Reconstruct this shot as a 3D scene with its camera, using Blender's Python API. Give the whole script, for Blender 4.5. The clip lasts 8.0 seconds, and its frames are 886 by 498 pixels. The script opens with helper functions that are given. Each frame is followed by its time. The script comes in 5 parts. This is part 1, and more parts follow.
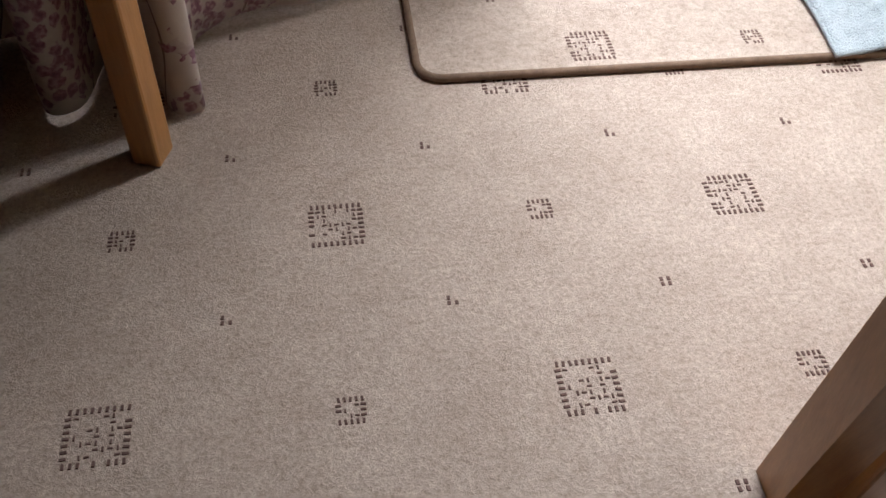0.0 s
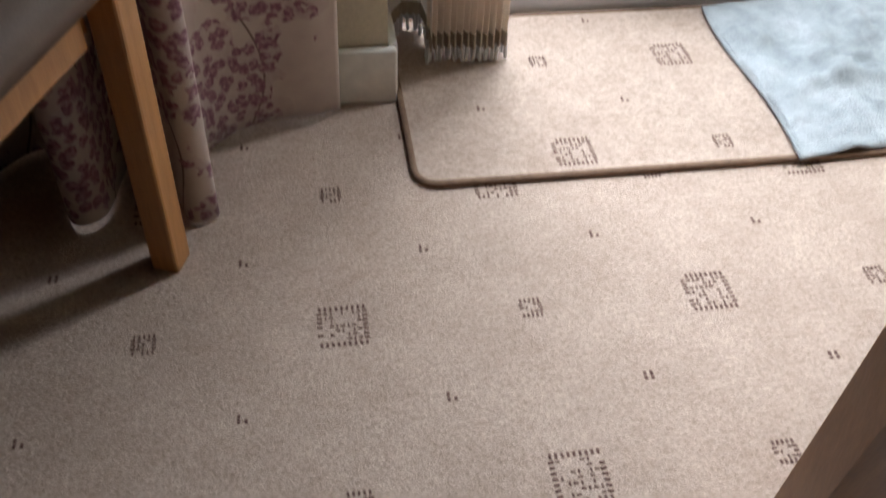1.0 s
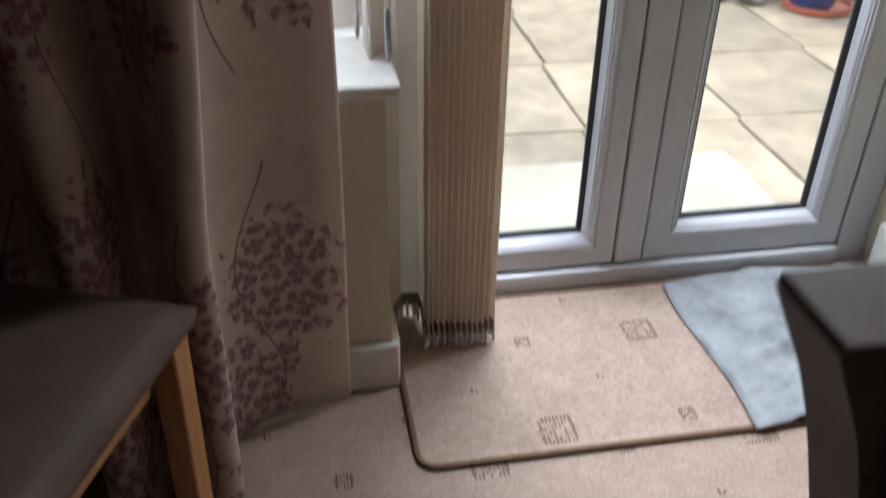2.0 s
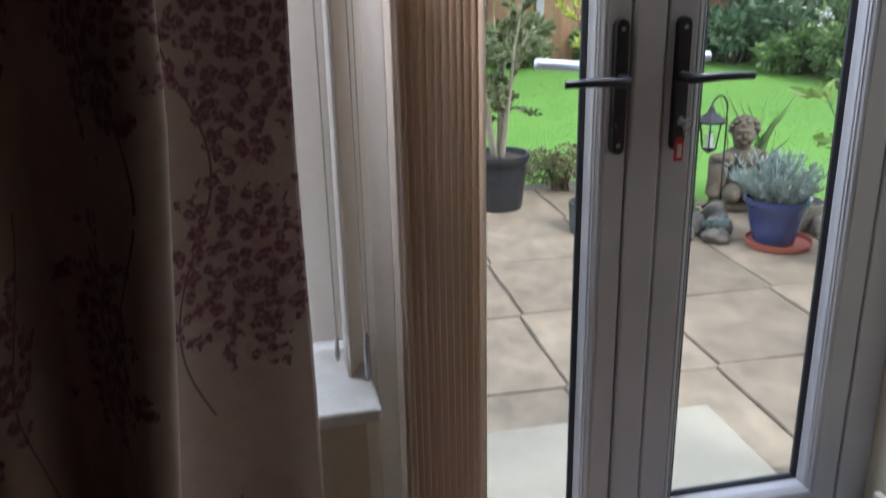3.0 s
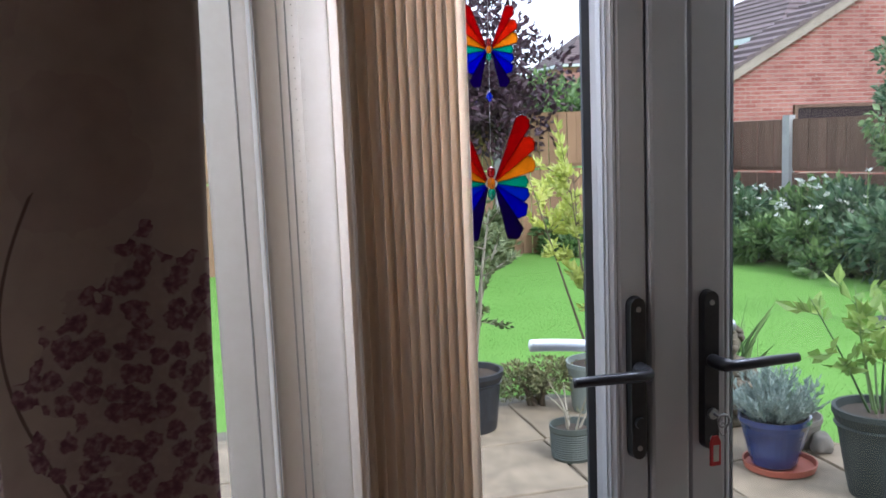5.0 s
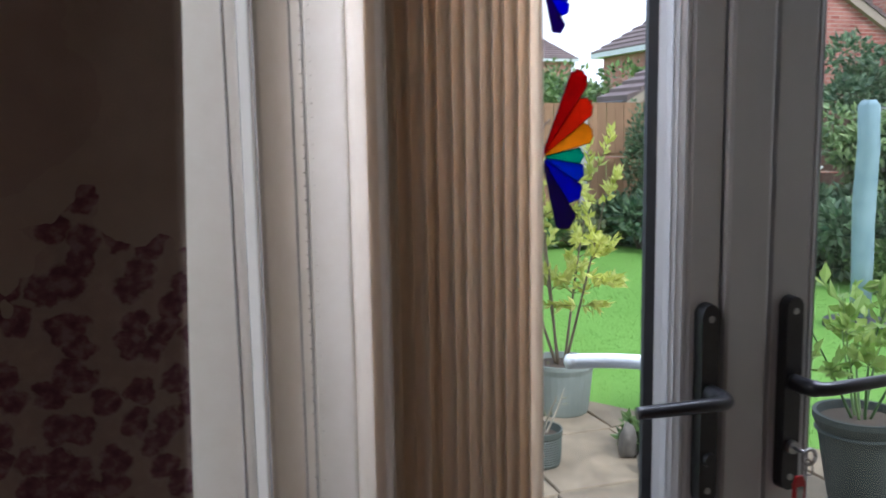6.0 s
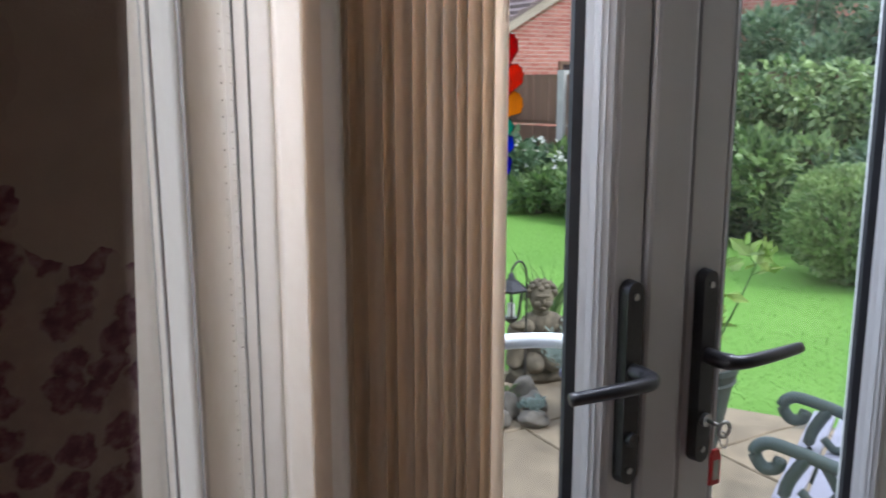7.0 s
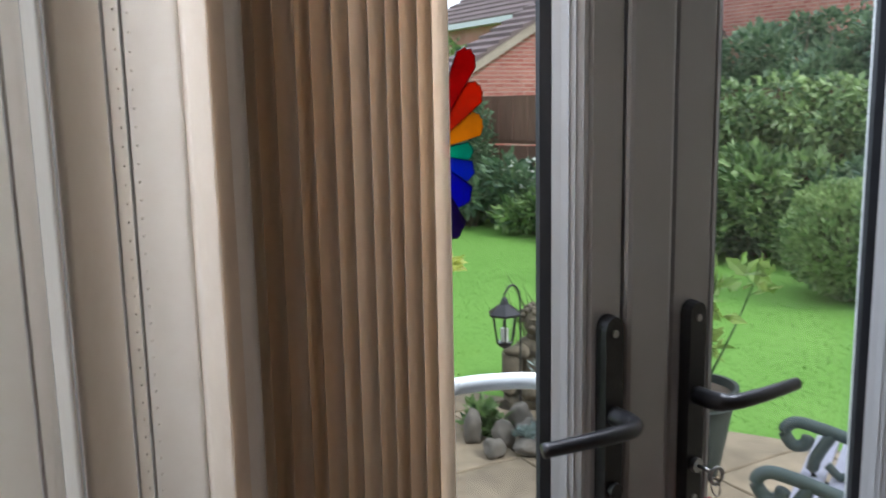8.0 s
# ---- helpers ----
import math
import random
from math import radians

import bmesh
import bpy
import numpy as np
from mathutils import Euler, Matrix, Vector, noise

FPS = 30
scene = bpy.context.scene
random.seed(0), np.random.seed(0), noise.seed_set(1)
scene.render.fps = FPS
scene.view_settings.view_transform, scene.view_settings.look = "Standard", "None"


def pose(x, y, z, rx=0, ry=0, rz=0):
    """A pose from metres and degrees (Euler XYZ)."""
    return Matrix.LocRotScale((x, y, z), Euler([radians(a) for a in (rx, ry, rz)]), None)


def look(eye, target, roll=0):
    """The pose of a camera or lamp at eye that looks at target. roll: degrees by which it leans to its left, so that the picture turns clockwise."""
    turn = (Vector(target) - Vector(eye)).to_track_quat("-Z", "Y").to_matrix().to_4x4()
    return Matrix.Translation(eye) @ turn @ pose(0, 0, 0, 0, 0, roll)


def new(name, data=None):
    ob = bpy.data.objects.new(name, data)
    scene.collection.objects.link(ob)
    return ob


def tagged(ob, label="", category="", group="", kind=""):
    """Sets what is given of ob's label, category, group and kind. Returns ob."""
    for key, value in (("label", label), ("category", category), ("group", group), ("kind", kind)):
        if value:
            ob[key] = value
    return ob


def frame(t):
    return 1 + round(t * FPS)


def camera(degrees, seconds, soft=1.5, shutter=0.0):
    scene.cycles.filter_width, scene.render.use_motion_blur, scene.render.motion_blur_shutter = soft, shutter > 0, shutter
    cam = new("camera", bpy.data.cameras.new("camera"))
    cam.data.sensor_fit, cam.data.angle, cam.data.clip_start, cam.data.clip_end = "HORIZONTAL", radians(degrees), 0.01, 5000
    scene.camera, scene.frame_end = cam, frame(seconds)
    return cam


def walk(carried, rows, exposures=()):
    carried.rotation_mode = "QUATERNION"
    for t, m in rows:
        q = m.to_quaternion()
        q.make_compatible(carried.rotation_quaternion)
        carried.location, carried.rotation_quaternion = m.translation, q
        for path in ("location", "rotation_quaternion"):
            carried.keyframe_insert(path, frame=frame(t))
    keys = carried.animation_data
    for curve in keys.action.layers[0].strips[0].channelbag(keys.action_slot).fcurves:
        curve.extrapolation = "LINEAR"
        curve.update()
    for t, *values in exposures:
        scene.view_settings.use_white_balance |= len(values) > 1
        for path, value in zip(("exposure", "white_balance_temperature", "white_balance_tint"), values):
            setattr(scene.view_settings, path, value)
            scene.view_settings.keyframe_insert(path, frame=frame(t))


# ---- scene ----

cam = camera(54.3, 8.0, soft=1.6, shutter=0.4)
PATH = [
    (0.0, (0.146, -0.026, 0.774), (0.374, 1.231, -0.765), 3.4),
    (0.5, (0.140, -0.037, 0.791), (0.380, 1.243, -0.727), 3.5),
    (1.0, (0.129, -0.049, 0.864), (0.392, 1.321, -0.570), 3.1),
    (1.5, (0.115, -0.061, 0.978), (0.393, 1.444, -0.310), 1.9),
    (2.0, (0.115, -0.105, 1.110), (0.419, 1.546, 0.024), 0.8),
    (2.2, (0.131, -0.107, 1.170), (0.438, 1.597, 0.170), 0.5),
    (3.3, (0.136, -0.017, 1.292), (0.535, 1.867, 0.753), -1.7),
    (3.5, (0.150, -0.001, 1.320), (0.542, 1.902, 0.847), -2.2),
    (4.1, (0.213, 0.124, 1.367), (0.598, 2.062, 1.057), -2.2),
    (4.5, (0.183, 0.201, 1.387), (0.625, 2.135, 1.132), -2.6),
]
LATE = [
    (5.8, (0.200, 0.498, 1.352), (82.67, 1.08, -17.33)),
    (6.0, (0.160, 0.570, 1.347), (82.20, 0.92, -18.75)),
    (6.1, (0.152, 0.603, 1.345), (81.99, 0.85, -19.51)),
    (6.5, (0.125, 0.700, 1.349), (80.39, 0.26, -24.15)),
    (7.0, (0.107, 0.692, 1.361), (79.10, 0.02, -30.25)),
    (7.5, (0.117, 0.697, 1.367), (79.16, -0.22, -33.85)),
    (8.0, (0.183, 0.742, 1.359), (80.54, 1.09, -30.46)),
]
EXPOSURES = [(t, stops, kelvin, tint) for t, stops, kelvin, tint in (
    (0.0, 2.28, 6200, 9), (0.6, 2.28, 6200, 9), (1.0, 2.22, 6200, 9), (1.5, 1.78, 6250, 9), (2.2, 1.62, 6050, 15), (3.3, 0.75, 5850, 17),
    (4.5, 1.0, 5750, 18), (5.8, 0.65, 5850, 16), (6.5, 0.95, 5900, 16), (7.4, 0.72, 6100, 15), (8.0, 0.6, 6200, 13))]
walk(cam, [(t, look(eye, target, roll)) for t, eye, target, roll in PATH]
     + [(t, pose(*eye, *turn)) for t, eye, turn in LATE], EXPOSURES)

# ---------------------------------------------------------------- light: bright overcast sky
world = bpy.data.worlds.new("sky")
scene.world = world
world.use_nodes = True
wn, wl = world.node_tree.nodes, world.node_tree.links
wn.clear()
sky = wn.new("ShaderNodeTexSky")
sky.sky_type, sky.sun_disc = 'NISHITA', False
sky.sun_elevation, sky.sun_rotation = radians(48), radians(150)
sky.air_density, sky.dust_density = 1.0, 4.0
cloud = wn.new("ShaderNodeMix")
cloud.data_type = 'RGBA'
cloud.inputs[0].default_value = 0.8
cloud.inputs[7].default_value = (9.6, 10.3, 11.4, 1)
wl.new(sky.outputs[0], cloud.inputs[6])
wbg = wn.new("ShaderNodeBackground")
wbg.inputs[1].default_value = 0.15
wout = wn.new("ShaderNodeOutputWorld")
wl.new(cloud.outputs[2], wbg.inputs[0])
wl.new(wbg.outputs[0], wout.inputs[0])
sun_data = bpy.data.lights.new("sun", 'SUN')
sun_data.energy, sun_data.angle, sun_data.color = 1.5, radians(16), (1.0, 0.97, 0.93)
sun = new("sun", sun_data)
sun.matrix_world = look((3, -4, 6), (0.5, 1.0, 0))
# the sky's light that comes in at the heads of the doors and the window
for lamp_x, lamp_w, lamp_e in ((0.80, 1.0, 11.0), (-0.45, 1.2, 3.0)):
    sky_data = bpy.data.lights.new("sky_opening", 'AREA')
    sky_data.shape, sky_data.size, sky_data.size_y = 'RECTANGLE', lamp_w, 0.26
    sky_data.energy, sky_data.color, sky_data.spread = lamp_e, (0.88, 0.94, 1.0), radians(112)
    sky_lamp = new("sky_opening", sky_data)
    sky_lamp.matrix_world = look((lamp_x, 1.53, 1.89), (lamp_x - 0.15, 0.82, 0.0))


# ---------------------------------------------------------------- materials
def mat_nodes(name):
    m = bpy.data.materials.new(name)
    m.use_nodes = True
    nt = m.node_tree
    nt.nodes.clear()
    out = nt.nodes.new("ShaderNodeOutputMaterial")
    return m, nt, out


def ramp(nt, fac, stops):
    r = nt.nodes.new("ShaderNodeValToRGB")
    while len(r.color_ramp.elements) < len(stops):
        r.color_ramp.elements.new(0.5)
    for e, (p, c) in zip(r.color_ramp.elements, stops):
        e.position, e.color = p, (*c, 1)
    nt.links.new(fac, r.inputs[0])
    return r.outputs[0]


def noise_tex(nt, scale, detail=4.0, rough=0.6, stretch=(1, 1, 1), coord="Object"):
    tc = nt.nodes.new("ShaderNodeTexCoord")
    mp = nt.nodes.new("ShaderNodeMapping")
    mp.inputs["Scale"].default_value = stretch
    n = nt.nodes.new("ShaderNodeTexNoise")
    n.inputs["Scale"].default_value, n.inputs["Detail"].default_value, n.inputs["Roughness"].default_value = scale, detail, rough
    nt.links.new(tc.outputs[coord], mp.inputs[0])
    nt.links.new(mp.outputs[0], n.inputs["Vector"])
    return n.outputs["Fac"]


def mixc(nt, fac, a, b, mode='MIX'):
    x = nt.nodes.new("ShaderNodeMix")
    x.data_type, x.blend_type = 'RGBA', mode
    for sock, v in ((x.inputs[0], fac), (x.inputs[6], a), (x.inputs[7], b)):
        if isinstance(v, (int, float)):
            sock.default_value = v
        elif isinstance(v, tuple):
            sock.default_value = (*v, 1)
        else:
            nt.links.new(v, sock)
    return x.outputs[2]


def bump(nt, height, strength, dist):
    b = nt.nodes.new("ShaderNodeBump")
    b.inputs["Strength"].default_value, b.inputs["Distance"].default_value = strength, dist
    nt.links.new(height, b.inputs["Height"])
    return b.outputs[0]


def surface(name, dark, light, scale=20.0, rough=0.6, metal=0.0, bump_s=0.0, bump_d=0.002, fine=None,
            stretch=(1, 1, 1), per_object=0.0, per_island=0.0, spec=0.5, coat=0.0):
    """Two-scale varied material: colours between dark and light, fine relief."""
    m, nt, out = mat_nodes(name)
    p = nt.nodes.new("ShaderNodeBsdfPrincipled")
    n1 = noise_tex(nt, scale, 5, 0.65, stretch)
    n2 = noise_tex(nt, fine or scale * 9, 3, 0.6, stretch)
    c = ramp(nt, n1, [(0.3, dark), (0.7, light)])
    c2 = ramp(nt, n2, [(0.25, (0.82, 0.82, 0.82)), (0.75, (1.0, 1.0, 1.0))])
    col = mixc(nt, 1.0, c, c2, 'MULTIPLY')
    if per_object or per_island:
        if per_object:
            info = nt.nodes.new("ShaderNodeObjectInfo").outputs["Random"]
        else:
            info = nt.nodes.new("ShaderNodeNewGeometry").outputs["Random Per Island"]
        k = per_object or per_island
        v = ramp(nt, info, [(0.0, (1 - k, 1 - k, 1 - k)), (1.0, (1.0, 1.0, 1.0))])
        col = mixc(nt, 1.0, col, v, 'MULTIPLY')
    nt.links.new(col, p.inputs["Base Color"])
    p.inputs["Roughness"].default_value, p.inputs["Metallic"].default_value = rough, metal
    p.inputs["Specular IOR Level"].default_value = spec
    p.inputs["Coat Weight"].default_value = coat
    if bump_s:
        nt.links.new(bump(nt, n2, bump_s, bump_d), p.inputs["Normal"])
    nt.links.new(p.outputs[0], out.inputs[0])
    return m


def leaf_material(name, dark, light, translucent=0.3, rough=0.5):
    m, nt, out = mat_nodes(name)
    p = nt.nodes.new("ShaderNodeBsdfPrincipled")
    isl = nt.nodes.new("ShaderNodeNewGeometry").outputs["Random Per Island"]
    col = ramp(nt, isl, [(0.0, dark), (1.0, light)])
    big = ramp(nt, noise_tex(nt, 3.0, 3, 0.6), [(0.3, (0.55, 0.6, 0.6)), (0.7, (1.08, 1.05, 0.95))])
    col = mixc(nt, 1.0, col, big, 'MULTIPLY')
    nt.links.new(col, p.inputs["Base Color"])
    p.inputs["Roughness"].default_value = rough
    t = nt.nodes.new("ShaderNodeBsdfTranslucent")
    nt.links.new(col, t.inputs[0])
    mx = nt.nodes.new("ShaderNodeMixShader")
    mx.inputs[0].default_value = translucent
    nt.links.new(p.outputs[0], mx.inputs[1])
    nt.links.new(t.outputs[0], mx.inputs[2])
    nt.links.new(mx.outputs[0], out.inputs[0])
    return m


def cloth(name, dark, light, translucent, scale=60.0, weave=900.0, rough=0.85):
    m, nt, out = mat_nodes(name)
    p = nt.nodes.new("ShaderNodeBsdfPrincipled")
    col = ramp(nt, noise_tex(nt, scale, 3), [(0.3, dark), (0.7, light)])
    nt.links.new(col, p.inputs["Base Color"])
    p.inputs["Roughness"].default_value = rough
    p.inputs["Specular IOR Level"].default_value = 0.2
    nt.links.new(bump(nt, noise_tex(nt, weave, 2), 0.25, 0.0008), p.inputs["Normal"])
    t = nt.nodes.new("ShaderNodeBsdfTranslucent")
    nt.links.new(col, t.inputs[0])
    mx = nt.nodes.new("ShaderNodeMixShader")
    mx.inputs[0].default_value = translucent
    nt.links.new(p.outputs[0], mx.inputs[1])
    nt.links.new(t.outputs[0], mx.inputs[2])
    nt.links.new(mx.outputs[0], out.inputs[0])
    return m


def glass_material(name):
    m, nt, out = mat_nodes(name)
    tr = nt.nodes.new("ShaderNodeBsdfTransparent")
    tr.inputs[0].default_value = (0.93, 0.95, 0.94, 1)
    gl = nt.nodes.new("ShaderNodeBsdfGlossy")
    gl.inputs["Roughness"].default_value = 0.0
    lw = nt.nodes.new("ShaderNodeLayerWeight")
    lw.inputs[0].default_value = 0.5
    pw = nt.nodes.new("ShaderNodeMath")
    pw.operation = 'POWER'
    pw.inputs[1].default_value = 5.0
    nt.links.new(lw.outputs["Facing"], pw.inputs[0])
    fr = nt.nodes.new("ShaderNodeMath")
    fr.operation = 'MULTIPLY_ADD'
    fr.inputs[1].default_value, fr.inputs[2].default_value = 0.6, 0.03
    nt.links.new(pw.outputs[0], fr.inputs[0])
    mx = nt.nodes.new("ShaderNodeMixShader")
    nt.links.new(fr.outputs[0], mx.inputs[0])
    nt.links.new(tr.outputs[0], mx.inputs[1])
    nt.links.new(gl.outputs[0], mx.inputs[2])
    nt.links.new(mx.outputs[0], out.inputs[0])
    return m


def stained_glass(name, col):
    m, nt, out = mat_nodes(name)
    tr = nt.nodes.new("ShaderNodeBsdfTransparent")
    tl = nt.nodes.new("ShaderNodeBsdfTranslucent")
    gl = nt.nodes.new("ShaderNodeBsdfGlossy")
    gl.inputs["Roughness"].default_value = 0.12
    c = ramp(nt, noise_tex(nt, 45, 3), [(0.3, tuple(v * 0.75 for v in col)), (0.7, col)])
    nt.links.new(c, tr.inputs[0])
    nt.links.new(c, tl.inputs[0])
    a = nt.nodes.new("ShaderNodeMixShader")
    a.inputs[0].default_value = 0.3
    nt.links.new(tr.outputs[0], a.inputs[1])
    nt.links.new(tl.outputs[0], a.inputs[2])
    b = nt.nodes.new("ShaderNodeMixShader")
    b.inputs[0].default_value = 0.06
    nt.links.new(a.outputs[0], b.inputs[1])
    nt.links.new(gl.outputs[0], b.inputs[2])
    nt.links.new(b.outputs[0], out.inputs[0])
    return m


def curtain_material():
    """Cream cloth printed with clustered plum flower heads, lighter grey-mauve blooms and thin stems, laid out in the cloth's own metres."""
    m, nt, out = mat_nodes("curtain_cloth")
    uv = nt.nodes.new("ShaderNodeUVMap")
    uv.uv_map = "cloth"

    def math_node(op, a, b=None):
        x = nt.nodes.new("ShaderNodeMath")
        x.operation = op
        for sock, v in zip(x.inputs, (a, b)):
            if v is None:
                continue
            if isinstance(v, (int, float)):
                sock.default_value = v
            else:
                nt.links.new(v, sock)
        return x.outputs[0]

    def voronoi(scale, feature='F1', stretch=(1, 1, 1), shift=(0, 0, 0), rand=1.0):
        mp = nt.nodes.new("ShaderNodeMapping")
        mp.inputs["Scale"].default_value, mp.inputs["Location"].default_value = stretch, shift
        nt.links.new(uv.outputs[0], mp.inputs[0])
        v = nt.nodes.new("ShaderNodeTexVoronoi")
        v.voronoi_dimensions, v.feature = '2D', feature
        v.inputs["Scale"].default_value, v.inputs["Randomness"].default_value = scale, rand
        nt.links.new(mp.outputs[0], v.inputs["Vector"])
        return v.outputs["Distance"]

    def fuzz(scale):
        n = nt.nodes.new("ShaderNodeTexNoise")
        n.inputs["Scale"].default_value, n.inputs["Detail"].default_value = scale, 3
        nt.links.new(uv.outputs[0], n.inputs["Vector"])
        return n.outputs["Fac"]

    base = ramp(nt, fuzz(30), [(0.3, (0.47, 0.385, 0.34)), (0.7, (0.54, 0.45, 0.40))])
    wobble = nt.nodes.new("ShaderNodeTexNoise")
    wobble.inputs["Scale"].default_value, wobble.inputs["Detail"].default_value = 95, 4
    nt.links.new(uv.outputs[0], wobble.inputs["Vector"])
    shift_v = nt.nodes.new("ShaderNodeVectorMath")
    shift_v.operation = 'MULTIPLY_ADD'
    shift_v.inputs[1].default_value = (0.015, 0.015, 0.0)
    nt.links.new(wobble.outputs["Color"], shift_v.inputs[0])
    nt.links.new(uv.outputs[0], shift_v.inputs[2])
    pv = nt.nodes.new("ShaderNodeTexVoronoi")
    pv.voronoi_dimensions = '2D'
    pv.inputs["Scale"].default_value = 54
    nt.links.new(shift_v.outputs[0], pv.inputs["Vector"])
    petals = pv.outputs["Distance"]
    heads = voronoi(3.1, stretch=(1.0, 0.75, 1), shift=(0.37, 0.12, 0), rand=0.75)
    rough_edge = math_node('ADD', heads, math_node('MULTIPLY', math_node('SUBTRACT', fuzz(24), 0.5), 0.7))
    in_head = math_node('LESS_THAN', rough_edge, 0.30)
    petal_gap = ramp(nt, petals, [(0.40, (0, 0, 0)), (0.50, (1, 1, 1))])
    head_col = ramp(nt, fuzz(140), [(0.35, (0.17, 0.075, 0.105)), (0.5, (0.25, 0.125, 0.16)), (0.66, (0.39, 0.26, 0.28))])
    head_mask = math_node('MULTIPLY', in_head, math_node('SUBTRACT', 1.0, math_node('MULTIPLY', petal_gap, 0.8)))
    blooms = voronoi(4.3, stretch=(1.0, 0.8, 1), shift=(1.9, 0.6, 0), rand=0.8)
    bloom_edge = math_node('ADD', blooms, math_node('MULTIPLY', math_node('SUBTRACT', fuzz(18), 0.5), 0.3))
    bloom_mask = math_node('MULTIPLY', math_node('LESS_THAN', bloom_edge, 0.24), 0.22)
    sep = nt.nodes.new("ShaderNodeSeparateXYZ")
    nt.links.new(uv.outputs[0], sep.inputs[0])
    sway = math_node('MULTIPLY', math_node('SINE', math_node('MULTIPLY', sep.outputs[1], 14.0)), 0.035)
    stem_x = math_node('FRACT', math_node('MULTIPLY', math_node('ADD', sep.outputs[0], sway), 3.4))
    stem_mask = math_node('LESS_THAN', math_node('ABSOLUTE', math_node('SUBTRACT', stem_x, 0.5)), 0.006)
    col = mixc(nt, bloom_mask, base, (0.36, 0.24, 0.24))
    col = mixc(nt, math_node('MULTIPLY', math_node('MULTIPLY', stem_mask, math_node('LESS_THAN', heads, 0.52)), 0.8), col, (0.10, 0.05, 0.05))
    col = mixc(nt, head_mask, col, head_col)
    p = nt.nodes.new("ShaderNodeBsdfPrincipled")
    p.inputs["Roughness"].default_value = 0.85
    p.inputs["Specular IOR Level"].default_value = 0.2
    p.inputs["Sheen Weight"].default_value = 0.15
    nt.links.new(col, p.inputs["Base Color"])
    nt.links.new(bump(nt, fuzz(700), 0.3, 0.0008), p.inputs["Normal"])
    t = nt.nodes.new("ShaderNodeBsdfTranslucent")
    nt.links.new(mixc(nt, 1.0, col, (0.80, 0.50, 0.50), 'MULTIPLY'), t.inputs[0])
    mx = nt.nodes.new("ShaderNodeMixShader")
    mx.inputs[0].default_value = 0.10
    nt.links.new(p.outputs[0], mx.inputs[1])
    nt.links.new(t.outputs[0], mx.inputs[2])
    nt.links.new(mx.outputs[0], out.inputs[0])
    return m


def brick_material():
    m, nt, out = mat_nodes("brickwork")
    tc = nt.nodes.new("ShaderNodeTexCoord")
    b = nt.nodes.new("ShaderNodeTexBrick")
    sp = nt.nodes.new("ShaderNodeSeparateXYZ")
    cb = nt.nodes.new("ShaderNodeCombineXYZ")
    nt.links.new(tc.outputs["Object"], sp.inputs[0])
    along = nt.nodes.new("ShaderNodeMath")
    nt.links.new(sp.outputs[0], along.inputs[0])
    nt.links.new(sp.outputs[1], along.inputs[1])
    nt.links.new(along.outputs[0], cb.inputs[0])
    nt.links.new(sp.outputs[2], cb.inputs[1])
    b.inputs["Scale"].default_value = 1.0
    b.inputs["Brick Width"].default_value, b.inputs["Row Height"].default_value = 0.225, 0.075
    b.inputs["Mortar Size"].default_value = 0.008
    b.inputs["Color1"].default_value, b.inputs["Color2"].default_value = (0.33, 0.095, 0.075, 1), (0.45, 0.18, 0.15, 1)
    b.inputs["Mortar"].default_value = (0.42, 0.32, 0.27, 1)
    nt.links.new(cb.outputs[0], b.inputs["Vector"])
    p = nt.nodes.new("ShaderNodeBsdfPrincipled")
    st = ramp(nt, noise_tex(nt, 1.3, 5), [(0.35, (0.75, 0.7, 0.7)), (0.65, (1.0, 1.0, 1.0))])
    nt.links.new(mixc(nt, 1.0, b.outputs[0], st, 'MULTIPLY'), p.inputs["Base Color"])
    p.inputs["Roughness"].default_value = 0.9
    nt.links.new(p.outputs[0], out.inputs[0])
    return m


def carpet_material():
    """Loop pile: mottled beige with the speckle and shade of single loops."""
    m, nt, out = mat_nodes("carpet_pile")
    p = nt.nodes.new("ShaderNodeBsdfPrincipled")
    col = ramp(nt, noise_tex(nt, 9, 5, 0.65), [(0.3, (0.46, 0.345, 0.28)), (0.7, (0.55, 0.425, 0.35))])
    loops = noise_tex(nt, 175, 5, 0.75)
    col = mixc(nt, 1.0, col, ramp(nt, loops, [(0.34, (0.66, 0.64, 0.62)), (0.50, (0.92, 0.92, 0.92)), (0.66, (1.08, 1.07, 1.06))]), 'MULTIPLY')
    col = mixc(nt, 1.0, col, ramp(nt, noise_tex(nt, 60, 3, 0.6), [(0.3, (0.88, 0.86, 0.85)), (0.7, (1.0, 1.0, 1.0))]), 'MULTIPLY')
    nt.links.new(col, p.inputs["Base Color"])
    p.inputs["Roughness"].default_value = 1.0
    p.inputs["Specular IOR Level"].default_value = 0.05
    nt.links.new(bump(nt, loops, 0.75, 0.005), p.inputs["Normal"])
    nt.links.new(p.outputs[0], out.inputs[0])
    return m


